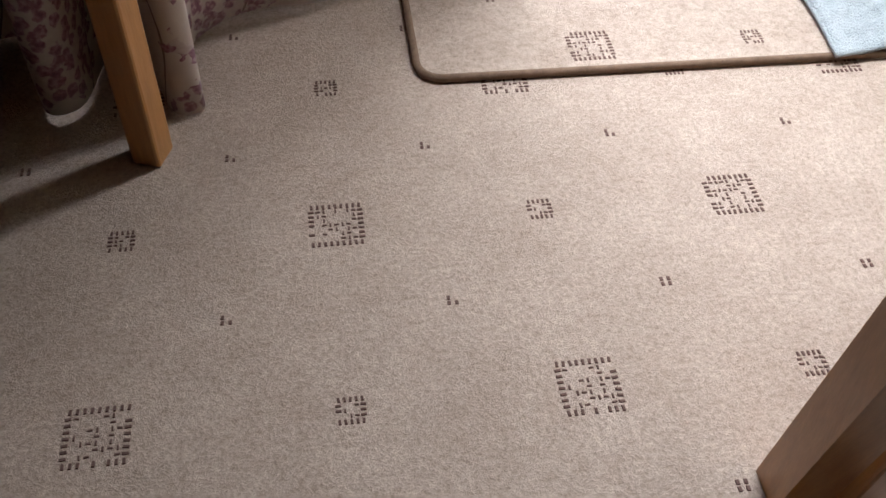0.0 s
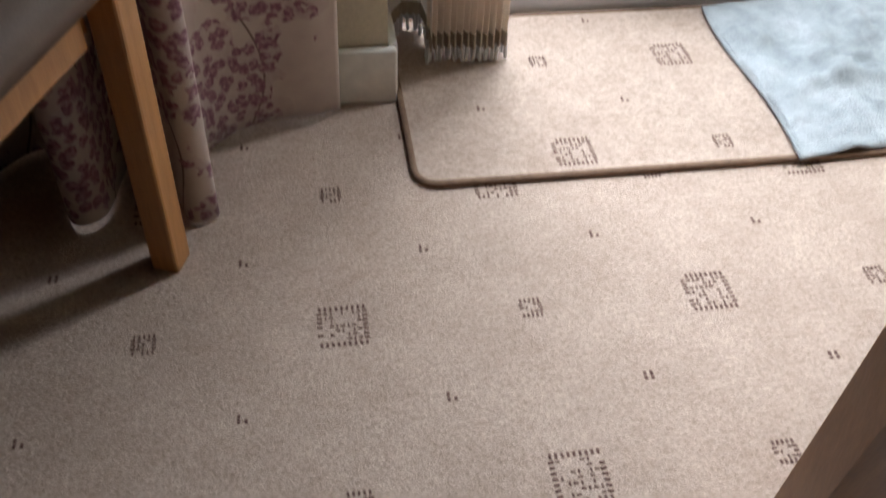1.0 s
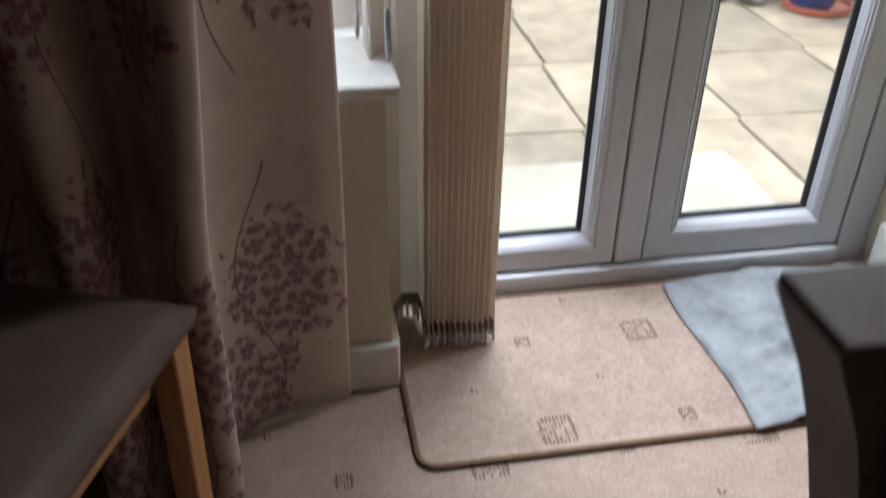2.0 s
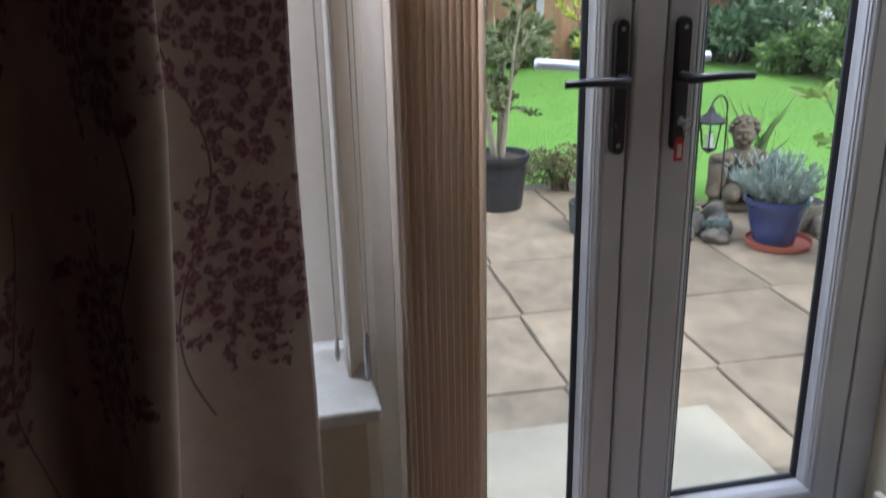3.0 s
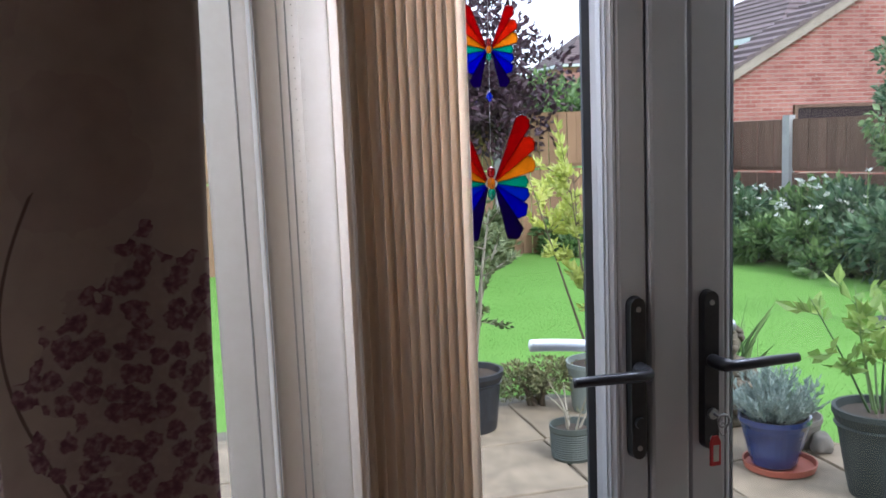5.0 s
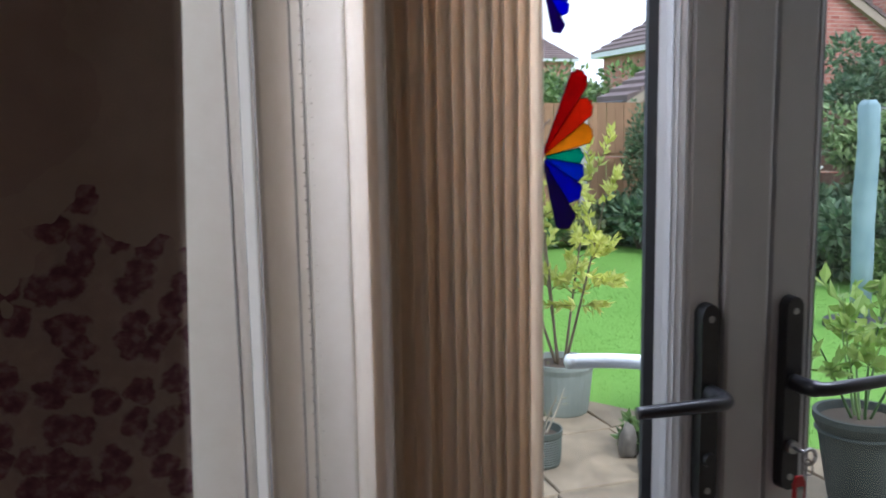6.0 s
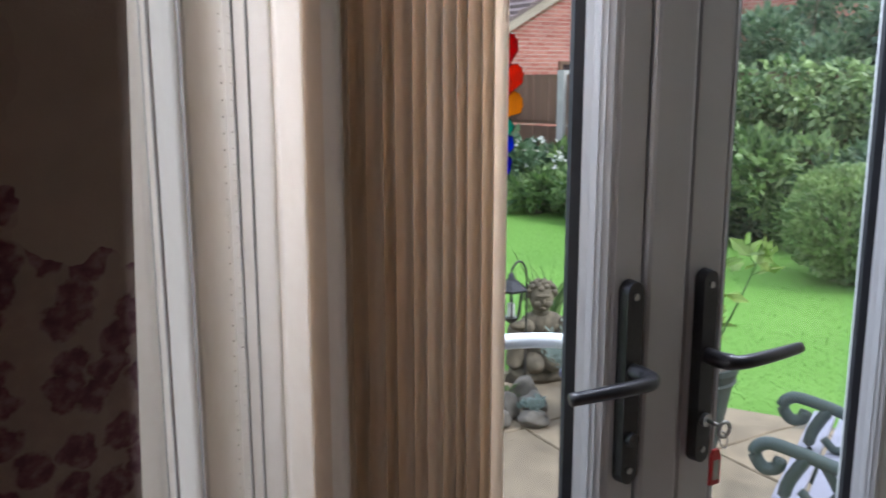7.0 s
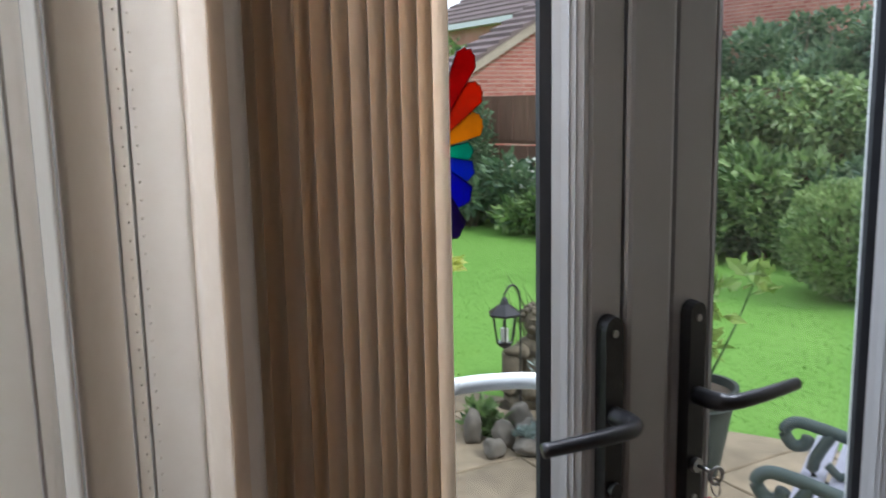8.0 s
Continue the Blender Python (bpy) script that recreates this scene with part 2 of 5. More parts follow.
CARPET = carpet_material()
MARK = surface("carpet_brown_tuft", (0.11, 0.058, 0.048), (0.18, 0.105, 0.088), 90, 0.95, spec=0.1)
BINDING = surface("mat_binding", (0.16, 0.10, 0.07), (0.24, 0.15, 0.10), 80, 0.9, bump_s=0.5, spec=0.1)
CREAM_WALL = surface("cream_wall_paint", (0.60, 0.54, 0.40), (0.65, 0.59, 0.45), 2.5, 0.8, bump_s=0.15, fine=180)
WHITE_PAINT = surface("white_gloss_paint", (0.72, 0.70, 0.64), (0.78, 0.76, 0.70), 3, 0.35, bump_s=0.05, fine=40)
# the ceiling stays out of view; greyed to weaken light bounced round the room
CEILING = surface("low_bounce_ceiling", (0.34, 0.33, 0.32), (0.40, 0.39, 0.38), 2, 0.9)
# west and south walls, out of view, made dark so little light returns
LOW_BOUNCE_WALL = surface("low_bounce_wall", (0.10, 0.075, 0.075), (0.13, 0.10, 0.10), 2, 0.85)
UPVC = surface("white_upvc", (0.53, 0.54, 0.57), (0.58, 0.59, 0.62), 4, 0.3, bump_s=0.004, fine=2.5)
GASKET = surface("black_gasket", (0.012, 0.014, 0.02), (0.02, 0.022, 0.03), 30, 0.6)
GLASS = glass_material("window_glass")
BLACK_METAL = surface("black_handle_metal", (0.03, 0.03, 0.035), (0.05, 0.05, 0.055), 30, 0.35, 0.6, bump_s=0.1, fine=300)
STEEL = surface("steel", (0.35, 0.35, 0.36), (0.45, 0.45, 0.46), 30, 0.3, 1.0)
RED_PLASTIC = surface("red_tag_plastic", (0.55, 0.02, 0.03), (0.65, 0.03, 0.04), 30, 0.35)
PAPER = surface("paper_insert", (0.62, 0.6, 0.58), (0.7, 0.68, 0.66), 30, 0.8)
VANE_CREAM = cloth("cream_vane_cloth", (0.91, 0.865, 0.81), (0.94, 0.90, 0.85), 0.5)
# the same cloth made browner, the stack's shade put into its colour
VANE_SHADED = cloth("shaded_vane_cloth", (0.88, 0.78, 0.67), (0.92, 0.83, 0.72), 0.5)
VANE_WEIGHT = surface("white_plastic_weight", (0.62, 0.60, 0.58), (0.7, 0.68, 0.66), 30, 0.5)
HEM = cloth("brown_vane_hem", (0.36, 0.30, 0.23), (0.46, 0.39, 0.30), 0.2)
CURTAIN = curtain_material()
OAK = surface("orange_oak", (0.36, 0.155, 0.045), (0.50, 0.24, 0.08), 7, 0.38, bump_s=0.12, fine=60, stretch=(9, 9, 0.9), coat=0.15)
LEATHER = surface("dark_brown_leather", (0.105, 0.068, 0.052), (0.15, 0.10, 0.078), 12, 0.6, bump_s=0.25, bump_d=0.001, fine=420, spec=0.25)
TOWEL = surface("blue_grey_towelling", (0.29, 0.315, 0.32), (0.52, 0.54, 0.55), 11, 0.95, bump_s=1.0, bump_d=0.006, fine=300, spec=0.1)
SLAB = surface("sandstone_slab", (0.205, 0.16, 0.108), (0.39, 0.31, 0.21), 6.5, 0.85, bump_s=0.2, bump_d=0.003, fine=38, per_object=0.34)
PALE_STEP = surface("pale_step_stone", (0.30, 0.27, 0.20), (0.40, 0.36, 0.27), 5, 0.85, bump_s=0.2, fine=60)
JOINT = surface("dark_joint_mortar", (0.10, 0.088, 0.066), (0.17, 0.15, 0.11), 8, 0.95)
LAWN = surface("lawn_grass", (0.125, 0.272, 0.050), (0.160, 0.322, 0.066), 1.6, 0.9, bump_s=0.5, bump_d=0.01, fine=120, spec=0.1)
BLADE = surface("grass_blade", (0.130, 0.282, 0.053), (0.166, 0.334, 0.070), 1.6, 0.8, fine=9, spec=0.1)
SOIL = surface("soil", (0.05, 0.035, 0.025), (0.09, 0.065, 0.045), 14, 0.95, bump_s=0.8, bump_d=0.01)
FENCE_NEW = surface("golden_fence_board", (0.30, 0.165, 0.09), (0.41, 0.24, 0.135), 5, 0.85, bump_s=0.3, stretch=(4, 4, 0.5), per_object=0.25)
FENCE_OLD = surface("dark_fence_board", (0.14, 0.075, 0.05), (0.23, 0.13, 0.09), 5, 0.85, bump_s=0.3, stretch=(4, 4, 0.5), per_object=0.3)
CONCRETE = surface("concrete_post", (0.36, 0.35, 0.34), (0.48, 0.47, 0.45), 6, 0.9, bump_s=0.3)
BRICK = brick_material()
BUFF = surface("buff_render", (0.34, 0.275, 0.22), (0.42, 0.345, 0.285), 2, 0.9)
TILE = surface("grey_brown_roof_tile", (0.13, 0.09, 0.09), (0.21, 0.15, 0.15), 3, 0.8, per_island=0.25)
DARK_WINDOW = surface("dark_window_pane", (0.03, 0.02, 0.025), (0.05, 0.035, 0.04), 3, 0.2)
BARK = surface("bark", (0.10, 0.075, 0.05), (0.20, 0.16, 0.11), 30, 0.9, bump_s=0.5)
PALE_BARK = surface("pale_bark", (0.30, 0.26, 0.19), (0.44, 0.39, 0.30), 30, 0.9, bump_s=0.5)
PLUM_LEAF = leaf_material("purple_plum_leaf", (0.035, 0.016, 0.028), (0.13, 0.065, 0.095))
GREEN_LEAF = leaf_material("mid_green_leaf", (0.04, 0.10, 0.03), (0.28, 0.42, 0.15))
DARK_LEAF = leaf_material("dark_evergreen_leaf", (0.03, 0.085, 0.045), (0.21, 0.32, 0.18))
OLIVE_LEAF = leaf_material("olive_shrub_leaf", (0.11, 0.15, 0.065), (0.31, 0.35, 0.18))
HEDGE_LEAF = leaf_material("glossy_hedge_leaf", (0.05, 0.12, 0.04), (0.36, 0.50, 0.21), 0.3, 0.4)
BUSH_LEAF = leaf_material("fresh_green_bush_leaf", (0.14, 0.25, 0.08), (0.42, 0.56, 0.24))
GOLD_LEAF = leaf_material("golden_leaf", (0.48, 0.54, 0.10), (0.76, 0.77, 0.28), 0.45)
LIME_LEAF = leaf_material("lime_rose_leaf", (0.16, 0.30, 0.05), (0.36, 0.48, 0.14), 0.4)
SILVER_LEAF = leaf_material("silver_leaf", (0.26, 0.34, 0.32), (0.50, 0.58, 0.56), 0.2)
HEATHER_LEAF = leaf_material("bronze_heather_leaf", (0.11, 0.11, 0.05), (0.30, 0.30, 0.15), 0.2)
WHITE_PETAL = leaf_material("white_petal", (0.75, 0.75, 0.75), (0.85, 0.85, 0.82), 0.3)
RED_PETAL = leaf_material("red_petal", (0.45, 0.04, 0.08), (0.6, 0.10, 0.16), 0.3)
BLACK_POT = surface("black_plastic_pot", (0.014, 0.015, 0.017), (0.025, 0.026, 0.03), 8, 0.5)
BLUE_POT = surface("blue_glazed_pot", (0.012, 0.02, 0.085), (0.04, 0.07, 0.22), 4, 0.22, coat=0.4, stretch=(1, 1, 3))
GREEN_POT = surface("dark_green_plastic_pot", (0.018, 0.026, 0.024), (0.032, 0.042, 0.039), 6, 0.6, spec=0.3)
RIBBED_POT = surface("grey_green_ribbed_pot", (0.045, 0.055, 0.046), (0.08, 0.095, 0.078), 8, 0.6)
PALE_POT = surface("pale_stone_planter", (0.20, 0.235, 0.21), (0.30, 0.335, 0.30), 9, 0.7)
TERRACOTTA = surface("red_terracotta", (0.36, 0.085, 0.05), (0.46, 0.13, 0.08), 8, 0.7)
STATUE = surface("weathered_stone_statue", (0.05, 0.042, 0.03), (0.19, 0.155, 0.105), 30, 0.9, bump_s=0.5, bump_d=0.005, fine=60)
ROCK = surface("garden_rock", (0.075, 0.068, 0.058), (0.21, 0.185, 0.155), 28, 0.9, bump_s=0.5, bump_d=0.005)
IRON_GREEN = surface("dark_green_cast_iron", (0.018, 0.035, 0.035), (0.04, 0.065, 0.065), 18, 0.45, bump_s=0.3)
BENCH_SLAT = surface("white_bench_slat", (0.25, 0.25, 0.32), (0.33, 0.33, 0.40), 8, 0.5, stretch=(1, 8, 8))
PARASOL = cloth("pale_blue_cover", (0.20, 0.30, 0.34), (0.27, 0.38, 0.42), 0.1, 6, 200)
LANTERN_GLASS = glass_material("lantern_glass")
WINGS = [stained_glass("stained_" + n, c) for n, c in (
    ("red", (0.45, 0.006, 0.016)), ("orange", (0.62, 0.075, 0.006)), ("yellow", (0.70, 0.34, 0.006)),
    ("turquoise", (0.01, 0.42, 0.32)), ("sky_blue", (0.006, 0.09, 0.55)), ("blue", (0.006, 0.012, 0.5)), ("violet", (0.05, 0.006, 0.17)))]


# ---------------------------------------------------------------- mesh helpers
def finish(name, bm, material, smooth=False):
    bmesh.ops.recalc_face_normals(bm, faces=bm.faces)
    me = bpy.data.meshes.new(name)
    bm.to_mesh(me)
    bm.free()
    me.materials.append(material)
    if smooth:
        me.shade_smooth()
    return me


def thing(name, bm, material, label="", category="", group="", kind="", smooth=False):
    return tagged(new(name, finish(name, bm, material, smooth)), label, category, group, kind)


def part(name, bm, material, parent, label="", smooth=False):
    ob = new(name, finish(name, bm, material, smooth))
    ob.parent = parent
    if label:
        ob["label"] = label
    return ob


def group_empty(name, label, category, group="", at=(0, 0, 0)):
    e = tagged(new(name), label, category, group)
    e.empty_display_size = 0.05
    e.location = at
    return e


def box(bm, x0, x1, y0, y1, z0, z1, bevel=0.0):
    vs = [bm.verts.new((x, y, z)) for z in (z0, z1) for y in (y0, y1) for x in (x0, x1)]
    fs = [bm.faces.new([vs[i] for i in f]) for f in ((0, 2, 3, 1), (4, 5, 7, 6), (0, 1, 5, 4), (2, 6, 7, 3), (0, 4, 6, 2), (1, 3, 7, 5))]
    if bevel:
        es = {e for f in fs for e in f.edges}
        bmesh.ops.bevel(bm, geom=list(es), offset=bevel, segments=2, affect='EDGES', profile=0.5)
    return bm


def boxed(*a, bevel=0.0):
    return box(bmesh.new(), *a, bevel=bevel)


def ring_frame(x0, x1, z0, z1, profile):
    """A mitred rectangular frame: profile is a closed list of (inset, y)."""
    bm = bmesh.new()
    rings = []
    for d, y in profile:
        rings.append([bm.verts.new(p) for p in ((x0 + d, y, z0 + d), (x1 - d, y, z0 + d), (x1 - d, y, z1 - d), (x0 + d, y, z1 - d))])
    n = len(rings)
    for i in range(n):
        a, b = rings[i], rings[(i + 1) % n]
        for k in range(4):
            bm.faces.new((a[k], a[(k + 1) % 4], b[(k + 1) % 4], b[k]))
    return bm


def lathe(profile, segments=24, centre=(0, 0, 0), bm=None):
    """A turned body from a list of (radius, z)."""
    bm = bm or bmesh.new()
    cx, cy, cz = centre
    rows = []
    for r, z in profile:
        rows.append([bm.verts.new((cx + r * math.cos(2 * math.pi * k / segments), cy + r * math.sin(2 * math.pi * k / segments), cz + z)) for k in range(segments)])
    for a, b in zip(rows, rows[1:]):
        for k in range(segments):
            j = (k + 1) % segments
            bm.faces.new((a[k], a[j], b[j], b[k]))
    bm.faces.new(rows[0][::-1])
    bm.faces.new(rows[-1])
    return bm


def tube(points, radii, segments=8, bm=None, flat=1.0):
    """A tapered tube along points."""
    bm = bm or bmesh.new()
    pts = [Vector(p) for p in points]
    if isinstance(radii, (int, float)):
        radii = [radii] * len(pts)
    rows = []
    for i, p in enumerate(pts):
        d = (pts[min(i + 1, len(pts) - 1)] - pts[max(i - 1, 0)]).normalized()
        side = d.cross(Vector((0, 0, 1)))
        side = side.normalized() if side.length > 0.05 else Vector((1, 0, 0))
        up = side.cross(d).normalized()
        rows.append([bm.verts.new(p + radii[i] * (math.cos(a) * side * flat + math.sin(a) * up)) for a in (2 * math.pi * k / segments for k in range(segments))])
    for a, b in zip(rows, rows[1:]):
        for k in range(segments):
            j = (k + 1) % segments
            bm.faces.new((a[k], a[j], b[j], b[k]))
    bm.faces.new(rows[0][::-1])
    bm.faces.new(rows[-1])
    return bm


def spline(points, steps=8):
    """Catmull-Rom through the points."""
    p = [Vector(q) for q in points]
    p = [2 * p[0] - p[1]] + p + [2 * p[-1] - p[-2]]
    res = []
    for i in range(1, len(p) - 2):
        for k in range(steps):
            t = k / steps
            res.append(0.5 * ((2 * p[i]) + (p[i + 1] - p[i - 1]) * t + (2 * p[i - 1] - 5 * p[i] + 4 * p[i + 1] - p[i + 2]) * t * t
                              + (3 * p[i] - p[i - 1] - 3 * p[i + 1] + p[i + 2]) * t ** 3))
    res.append(p[-2])
    return res


def prism(a, b, w, d, ax=(1, 0, 0), ay=(0, 1, 0), bevel=0.004):
    """A square bar from a to b with section w along ax and d along ay."""
    bm = bmesh.new()
    a, b, ax, ay = Vector(a), Vector(b), Vector(ax), Vector(ay)
    vs = [bm.verts.new(p + sx * w / 2 * ax + sy * d / 2 * ay) for p in (a, b) for sx, sy in ((-1, -1), (1, -1), (1, 1), (-1, 1))]
    bm.faces.new(vs[3::-1])
    bm.faces.new(vs[4:])
    for k in range(4):
        bm.faces.new((vs[k], vs[(k + 1) % 4], vs[4 + (k + 1) % 4], vs[4 + k]))
    if bevel:
        bmesh.ops.bevel(bm, geom=list(bm.edges), offset=bevel, segments=2, affect='EDGES', profile=0.5)
    return bm


class Leaves:
    """Collects many small two-sided leaf shapes for one mesh."""

    def __init__(self, seed):
        self.rng, self.v, self.f = random.Random(seed), [], []

    def leaf(self, p, d, length, width, curl=0.25):
        d = Vector(d).normalized()
        r = self.rng
        side = d.cross(Vector((r.uniform(-1, 1), r.uniform(-1, 1), r.uniform(-1, 1))))
        if side.length < 1e-3:
            side = Vector((1, 0, 0))
        side.normalize()
        n = d.cross(side)
        p = Vector(p)
        i = len(self.v)
        mid = p + d * length * 0.45 + n * length * curl * 0.4
        self.v += [p, mid + side * width / 2, p + d * length, mid - side * width / 2]
        self.f += [(i, i + 1, i + 2, i + 3)]

    def cloud(self, centre, radii, count, length, width, shell=0.35, up=0.3, curl=0.25):
        """Leaves spread through an uneven ellipsoid, denser towards its outside."""
        r = self.rng
        c = Vector(centre)
        for _ in range(count):
            while True:
                q = Vector((r.uniform(-1, 1), r.uniform(-1, 1), r.uniform(-1, 1)))
                if 0.05 < q.length < 1.0:
                    break
            q = q.normalized() * (shell + (1 - shell) * q.length) * (0.82 + 0.36 * noise.noise(c + q * 2.3))
            pos = c + Vector((q.x * radii[0], q.y * radii[1], q.z * radii[2]))
            d = q.normalized() + Vector((r.uniform(-1, 1), r.uniform(-1, 1), r.uniform(-1, 1) + up)) * 0.9
            self.leaf(pos, d, length * r.uniform(0.6, 1.3), width * r.uniform(0.7, 1.3), curl)

    def mesh(self, name, material):
        me = bpy.data.meshes.new(name)
        me.from_pydata([tuple(p) for p in self.v], [], self.f)
        me.materials.append(material)
        return me


def leaf_part(name, leaves, material, parent, label=""):
    ob = new(name, leaves.mesh(name, material))
    ob.parent = parent
    if label:
        ob["label"] = label
    return ob


# ---------------------------------------------------------------- the room's shell
DOOR_Y = 1.39      # inner face of the door leaves
WALL_Y = 1.14      # inner face of the front wall
ROOM_T = 2.40
PATIO = -0.06

thing("floor", boxed(-3.6, 1.40, -5.0, 1.47, -0.25, 0.0), CARPET, "beige loop-pile fitted carpet with woven brown square motifs", "carpet", kind="structure")
thing("ceiling", boxed(-3.7, 1.5, -5.1, 1.55, ROOM_T, ROOM_T + 0.1), CEILING, "plain unseen ceiling, greyed to cut bounced light", "ceiling", kind="structure")
thing("wall_west", boxed(-3.7, -3.6, -5.1, 1.5, -0.2, ROOM_T), LOW_BOUNCE_WALL, "plain unseen wall, darkened to cut bounced light", "wall", kind="structure")
thing("wall_south", boxed(-3.6, 1.385, -5.1, -5.0, -0.2, ROOM_T), LOW_BOUNCE_WALL, "plain unseen wall, darkened to cut bounced light", "wall", kind="structure")
thing("wall_east", boxed(1.385, 1.50, -5.1, 1.50, -0.2, ROOM_T), CREAM_WALL, "cream painted side wall beside the doors", "wall", kind="structure")
front = bmesh.new()
box(front, -3.6, -1.10, WALL_Y, 1.50, -0.2, ROOM_T)
box(front, -1.10, 0.25, WALL_Y, 1.50, -0.2, 0.585)
box(front, -1.10, 1.385, WALL_Y, 1.50, 2.08, ROOM_T)
thing("wall_north", front, CREAM_WALL, "cream painted front wall with a low part under the window", "wall", kind="structure")

sk = bmesh.new()
box(sk, -1.3, 0.263, 1.122, 1.139, 0.0, 0.10, bevel=0.004)
box(sk, 0.2505, 0.266, 1.14, 1.36, 0.0, 0.10, bevel=0.004)
thing("baseboard", sk, WHITE_PAINT, "white painted skirting board under the window", "skirting", kind="structure")
sk2 = boxed(1.366, 1.3845, -4.9, 1.34, 0.0, 0.13, bevel=0.004)
thing("baseboard", sk2, WHITE_PAINT, "white painted skirting board on the side wall", "skirting", kind="structure")
thing("window_sill", boxed(-1.10, 0.272, 1.108, 1.395, 0.587, 0.612, bevel=0.006), WHITE_PAINT, "white gloss window sill with rounded front edge", "window sill", kind="structure")


# ---------------------------------------------------------------- window beside the doors
def pane(name, x0, x1, z0, z1, y, parent):
    ob = part(name, boxed(x0, x1, y, y + 0.004, z0, z1), GLASS, parent)
    ob.visible_shadow = False
    return ob


win = group_empty("window_1", "white plastic casement window above the low wall", "window", at=(-0.42, 1.42, 0.6))
win["kind"] = "structure"


def under(parent, *obs):
    for o in obs:
        o.matrix_parent_inverse = Matrix.Translation(parent.location).inverted()
    return obs[0]


FRAME_PROFILE = [(0.0, 1.39), (0.045, 1.39), (0.05, 1.395), (0.05, 1.455), (0.0, 1.455)]
SASH_PROFILE = [(0.0, 1.38), (0.042, 1.38), (0.062, 1.398), (0.066, 1.425), (0.066, 1.437), (0.0, 1.445)]
under(win, part("window_frame", ring_frame(-1.098, 0.262, 0.614, 2.078, FRAME_PROFILE), UPVC, win))
for x0, x1 in ((-1.045, -0.40),):
    under(win, part("sash", ring_frame(x0, x1, 0.668, 2.024, SASH_PROFILE), UPVC, win))
    under(win, pane("pane", x0 + 0.06, x1 - 0.06, 0.73, 1.962, 1.427, win))

under(win, part("mullion", boxed(-0.396, -0.335, 1.385, 1.45, 0.666, 2.026, bevel=0.004), UPVC, win))
under(win, pane("pane", -0.334, 0.211, 0.665, 2.027, 1.424, win))

# ---------------------------------------------------------------- the pair of glazed doors
df = group_empty("door_frame", "white plastic outer door frame with low threshold", "door frame", at=(0.8, 1.42, 0.0))
df["kind"] = "structure"
under(df, part("jamb", boxed(0.264, 0.300, 1.385, 1.46, 0.0, 2.075, bevel=0.003), UPVC, df))
under(df, part("jamb", boxed(1.312, 1.3845, 1.385, 1.46, 0.0, 2.075, bevel=0.003), UPVC, df))
under(df, part("head", boxed(0.302, 1.310, 1.385, 1.46, 2.03, 2.075, bevel=0.003), UPVC, df))
th = boxed(0.302, 1.310, 1.372, 1.47, 0.001, 0.050, bevel=0.006)
under(df, part("threshold", th, UPVC, df))

LEAF_PROFILE = [(0.0, 1.391), (0.003, 1.388), (0.040, 1.388), (0.044, 1.3905), (0.046, 1.3885), (0.050, 1.3895), (0.0555, 1.3955), (0.0565, 1.3940), (0.0600, 1.4000), (0.0610, 1.3985), (0.0650, 1.4060), (0.0695, 1.4125), (0.071, 1.424), (0.071, 1.436),
                (0.0, 1.445)]
GASKET_PROFILE = [(0.0700, 1.4140), (0.0785, 1.4215), (0.0785, 1.428), (0.0700, 1.428)]


WIDE_PROFILE = [(d + 0.013 if 0.03 < d else d, y) for d, y in LEAF_PROFILE]
WIDE_GASKET = [(d + 0.013, y) for d, y in GASKET_PROFILE]


def handle_parts(leaf, x, sign, keyed):
    """A black lever handle on a long round-ended back plate."""
    bm = bmesh.new()
    w, z0, z1 = 0.0135, 0.912, 1.150
    outline = [(w * math.cos(a), z1 - w + w * math.sin(a)) for a in (math.pi * k / 8 for k in range(9))]
    outline += [(w * math.cos(a), z0 + w + w * math.sin(a)) for a in (math.pi + math.pi * k / 8 for k in range(9))]
    front_ring = [bm.verts.new((x + 0.85 * a, 1.374, z0 + (b - z0 - 0.12) * 0.99 + 0.12)) for a, b in outline]
    back_ring = [bm.verts.new((x + a, 1.3875, b)) for a, b in outline]
    n = len(outline)
    for k in range(n):
        bm.faces.new((front_ring[k], front_ring[(k + 1) % n], back_ring[(k + 1) % n], back_ring[k]))
    bm.faces.new(front_ring)
    bm.faces.new(back_ring[::-1])
    plate = under(leaf, part("back_plate", bm, BLACK_METAL, leaf, "black long back plate"))
    arm = spline([(x, 1.375, 1.047), (x + sign * 0.001, 1.350, 1.047), (x + sign * 0.012, 1.334, 1.048), (x + sign * 0.045, 1.329, 1.050),
                  (x + sign * 0.080, 1.331, 1.050), (x + sign * 0.116, 1.338, 1.048)], 6)
    rad = [0.010 if i < 10 else 0.0085 - 0.0015 * (i - 10) / 20 for i in range(len(arm))]
    under(leaf, part("lever", tube(arm, rad, 12), BLACK_METAL, leaf, "curved black lever", smooth=True))
    for z in (1.132, 0.930):
        under(leaf, part("screw", tube([(x, 1.3745, z), (x, 1.3725, z)], 0.004, 10), STEEL, leaf))
    under(leaf, part("lock_cylinder", tube([(x, 1.3745, 0.968), (x, 1.368, 0.968)], [0.0085, 0.008], 12), STEEL if keyed else BLACK_METAL, leaf))
    # white lever on the outside
    arm = spline([(x, 1.446, 1.052), (x + sign * 0.002, 1.480, 1.052), (x + sign * 0.02, 1.497, 1.054), (x + sign * 0.07, 1.500, 1.060),
                  (x + sign * 0.116, 1.498, 1.064)], 6)
    under(leaf, part("outer_lever", tube(arm, 0.0095, 12), UPVC, leaf, "white outside lever", smooth=True))
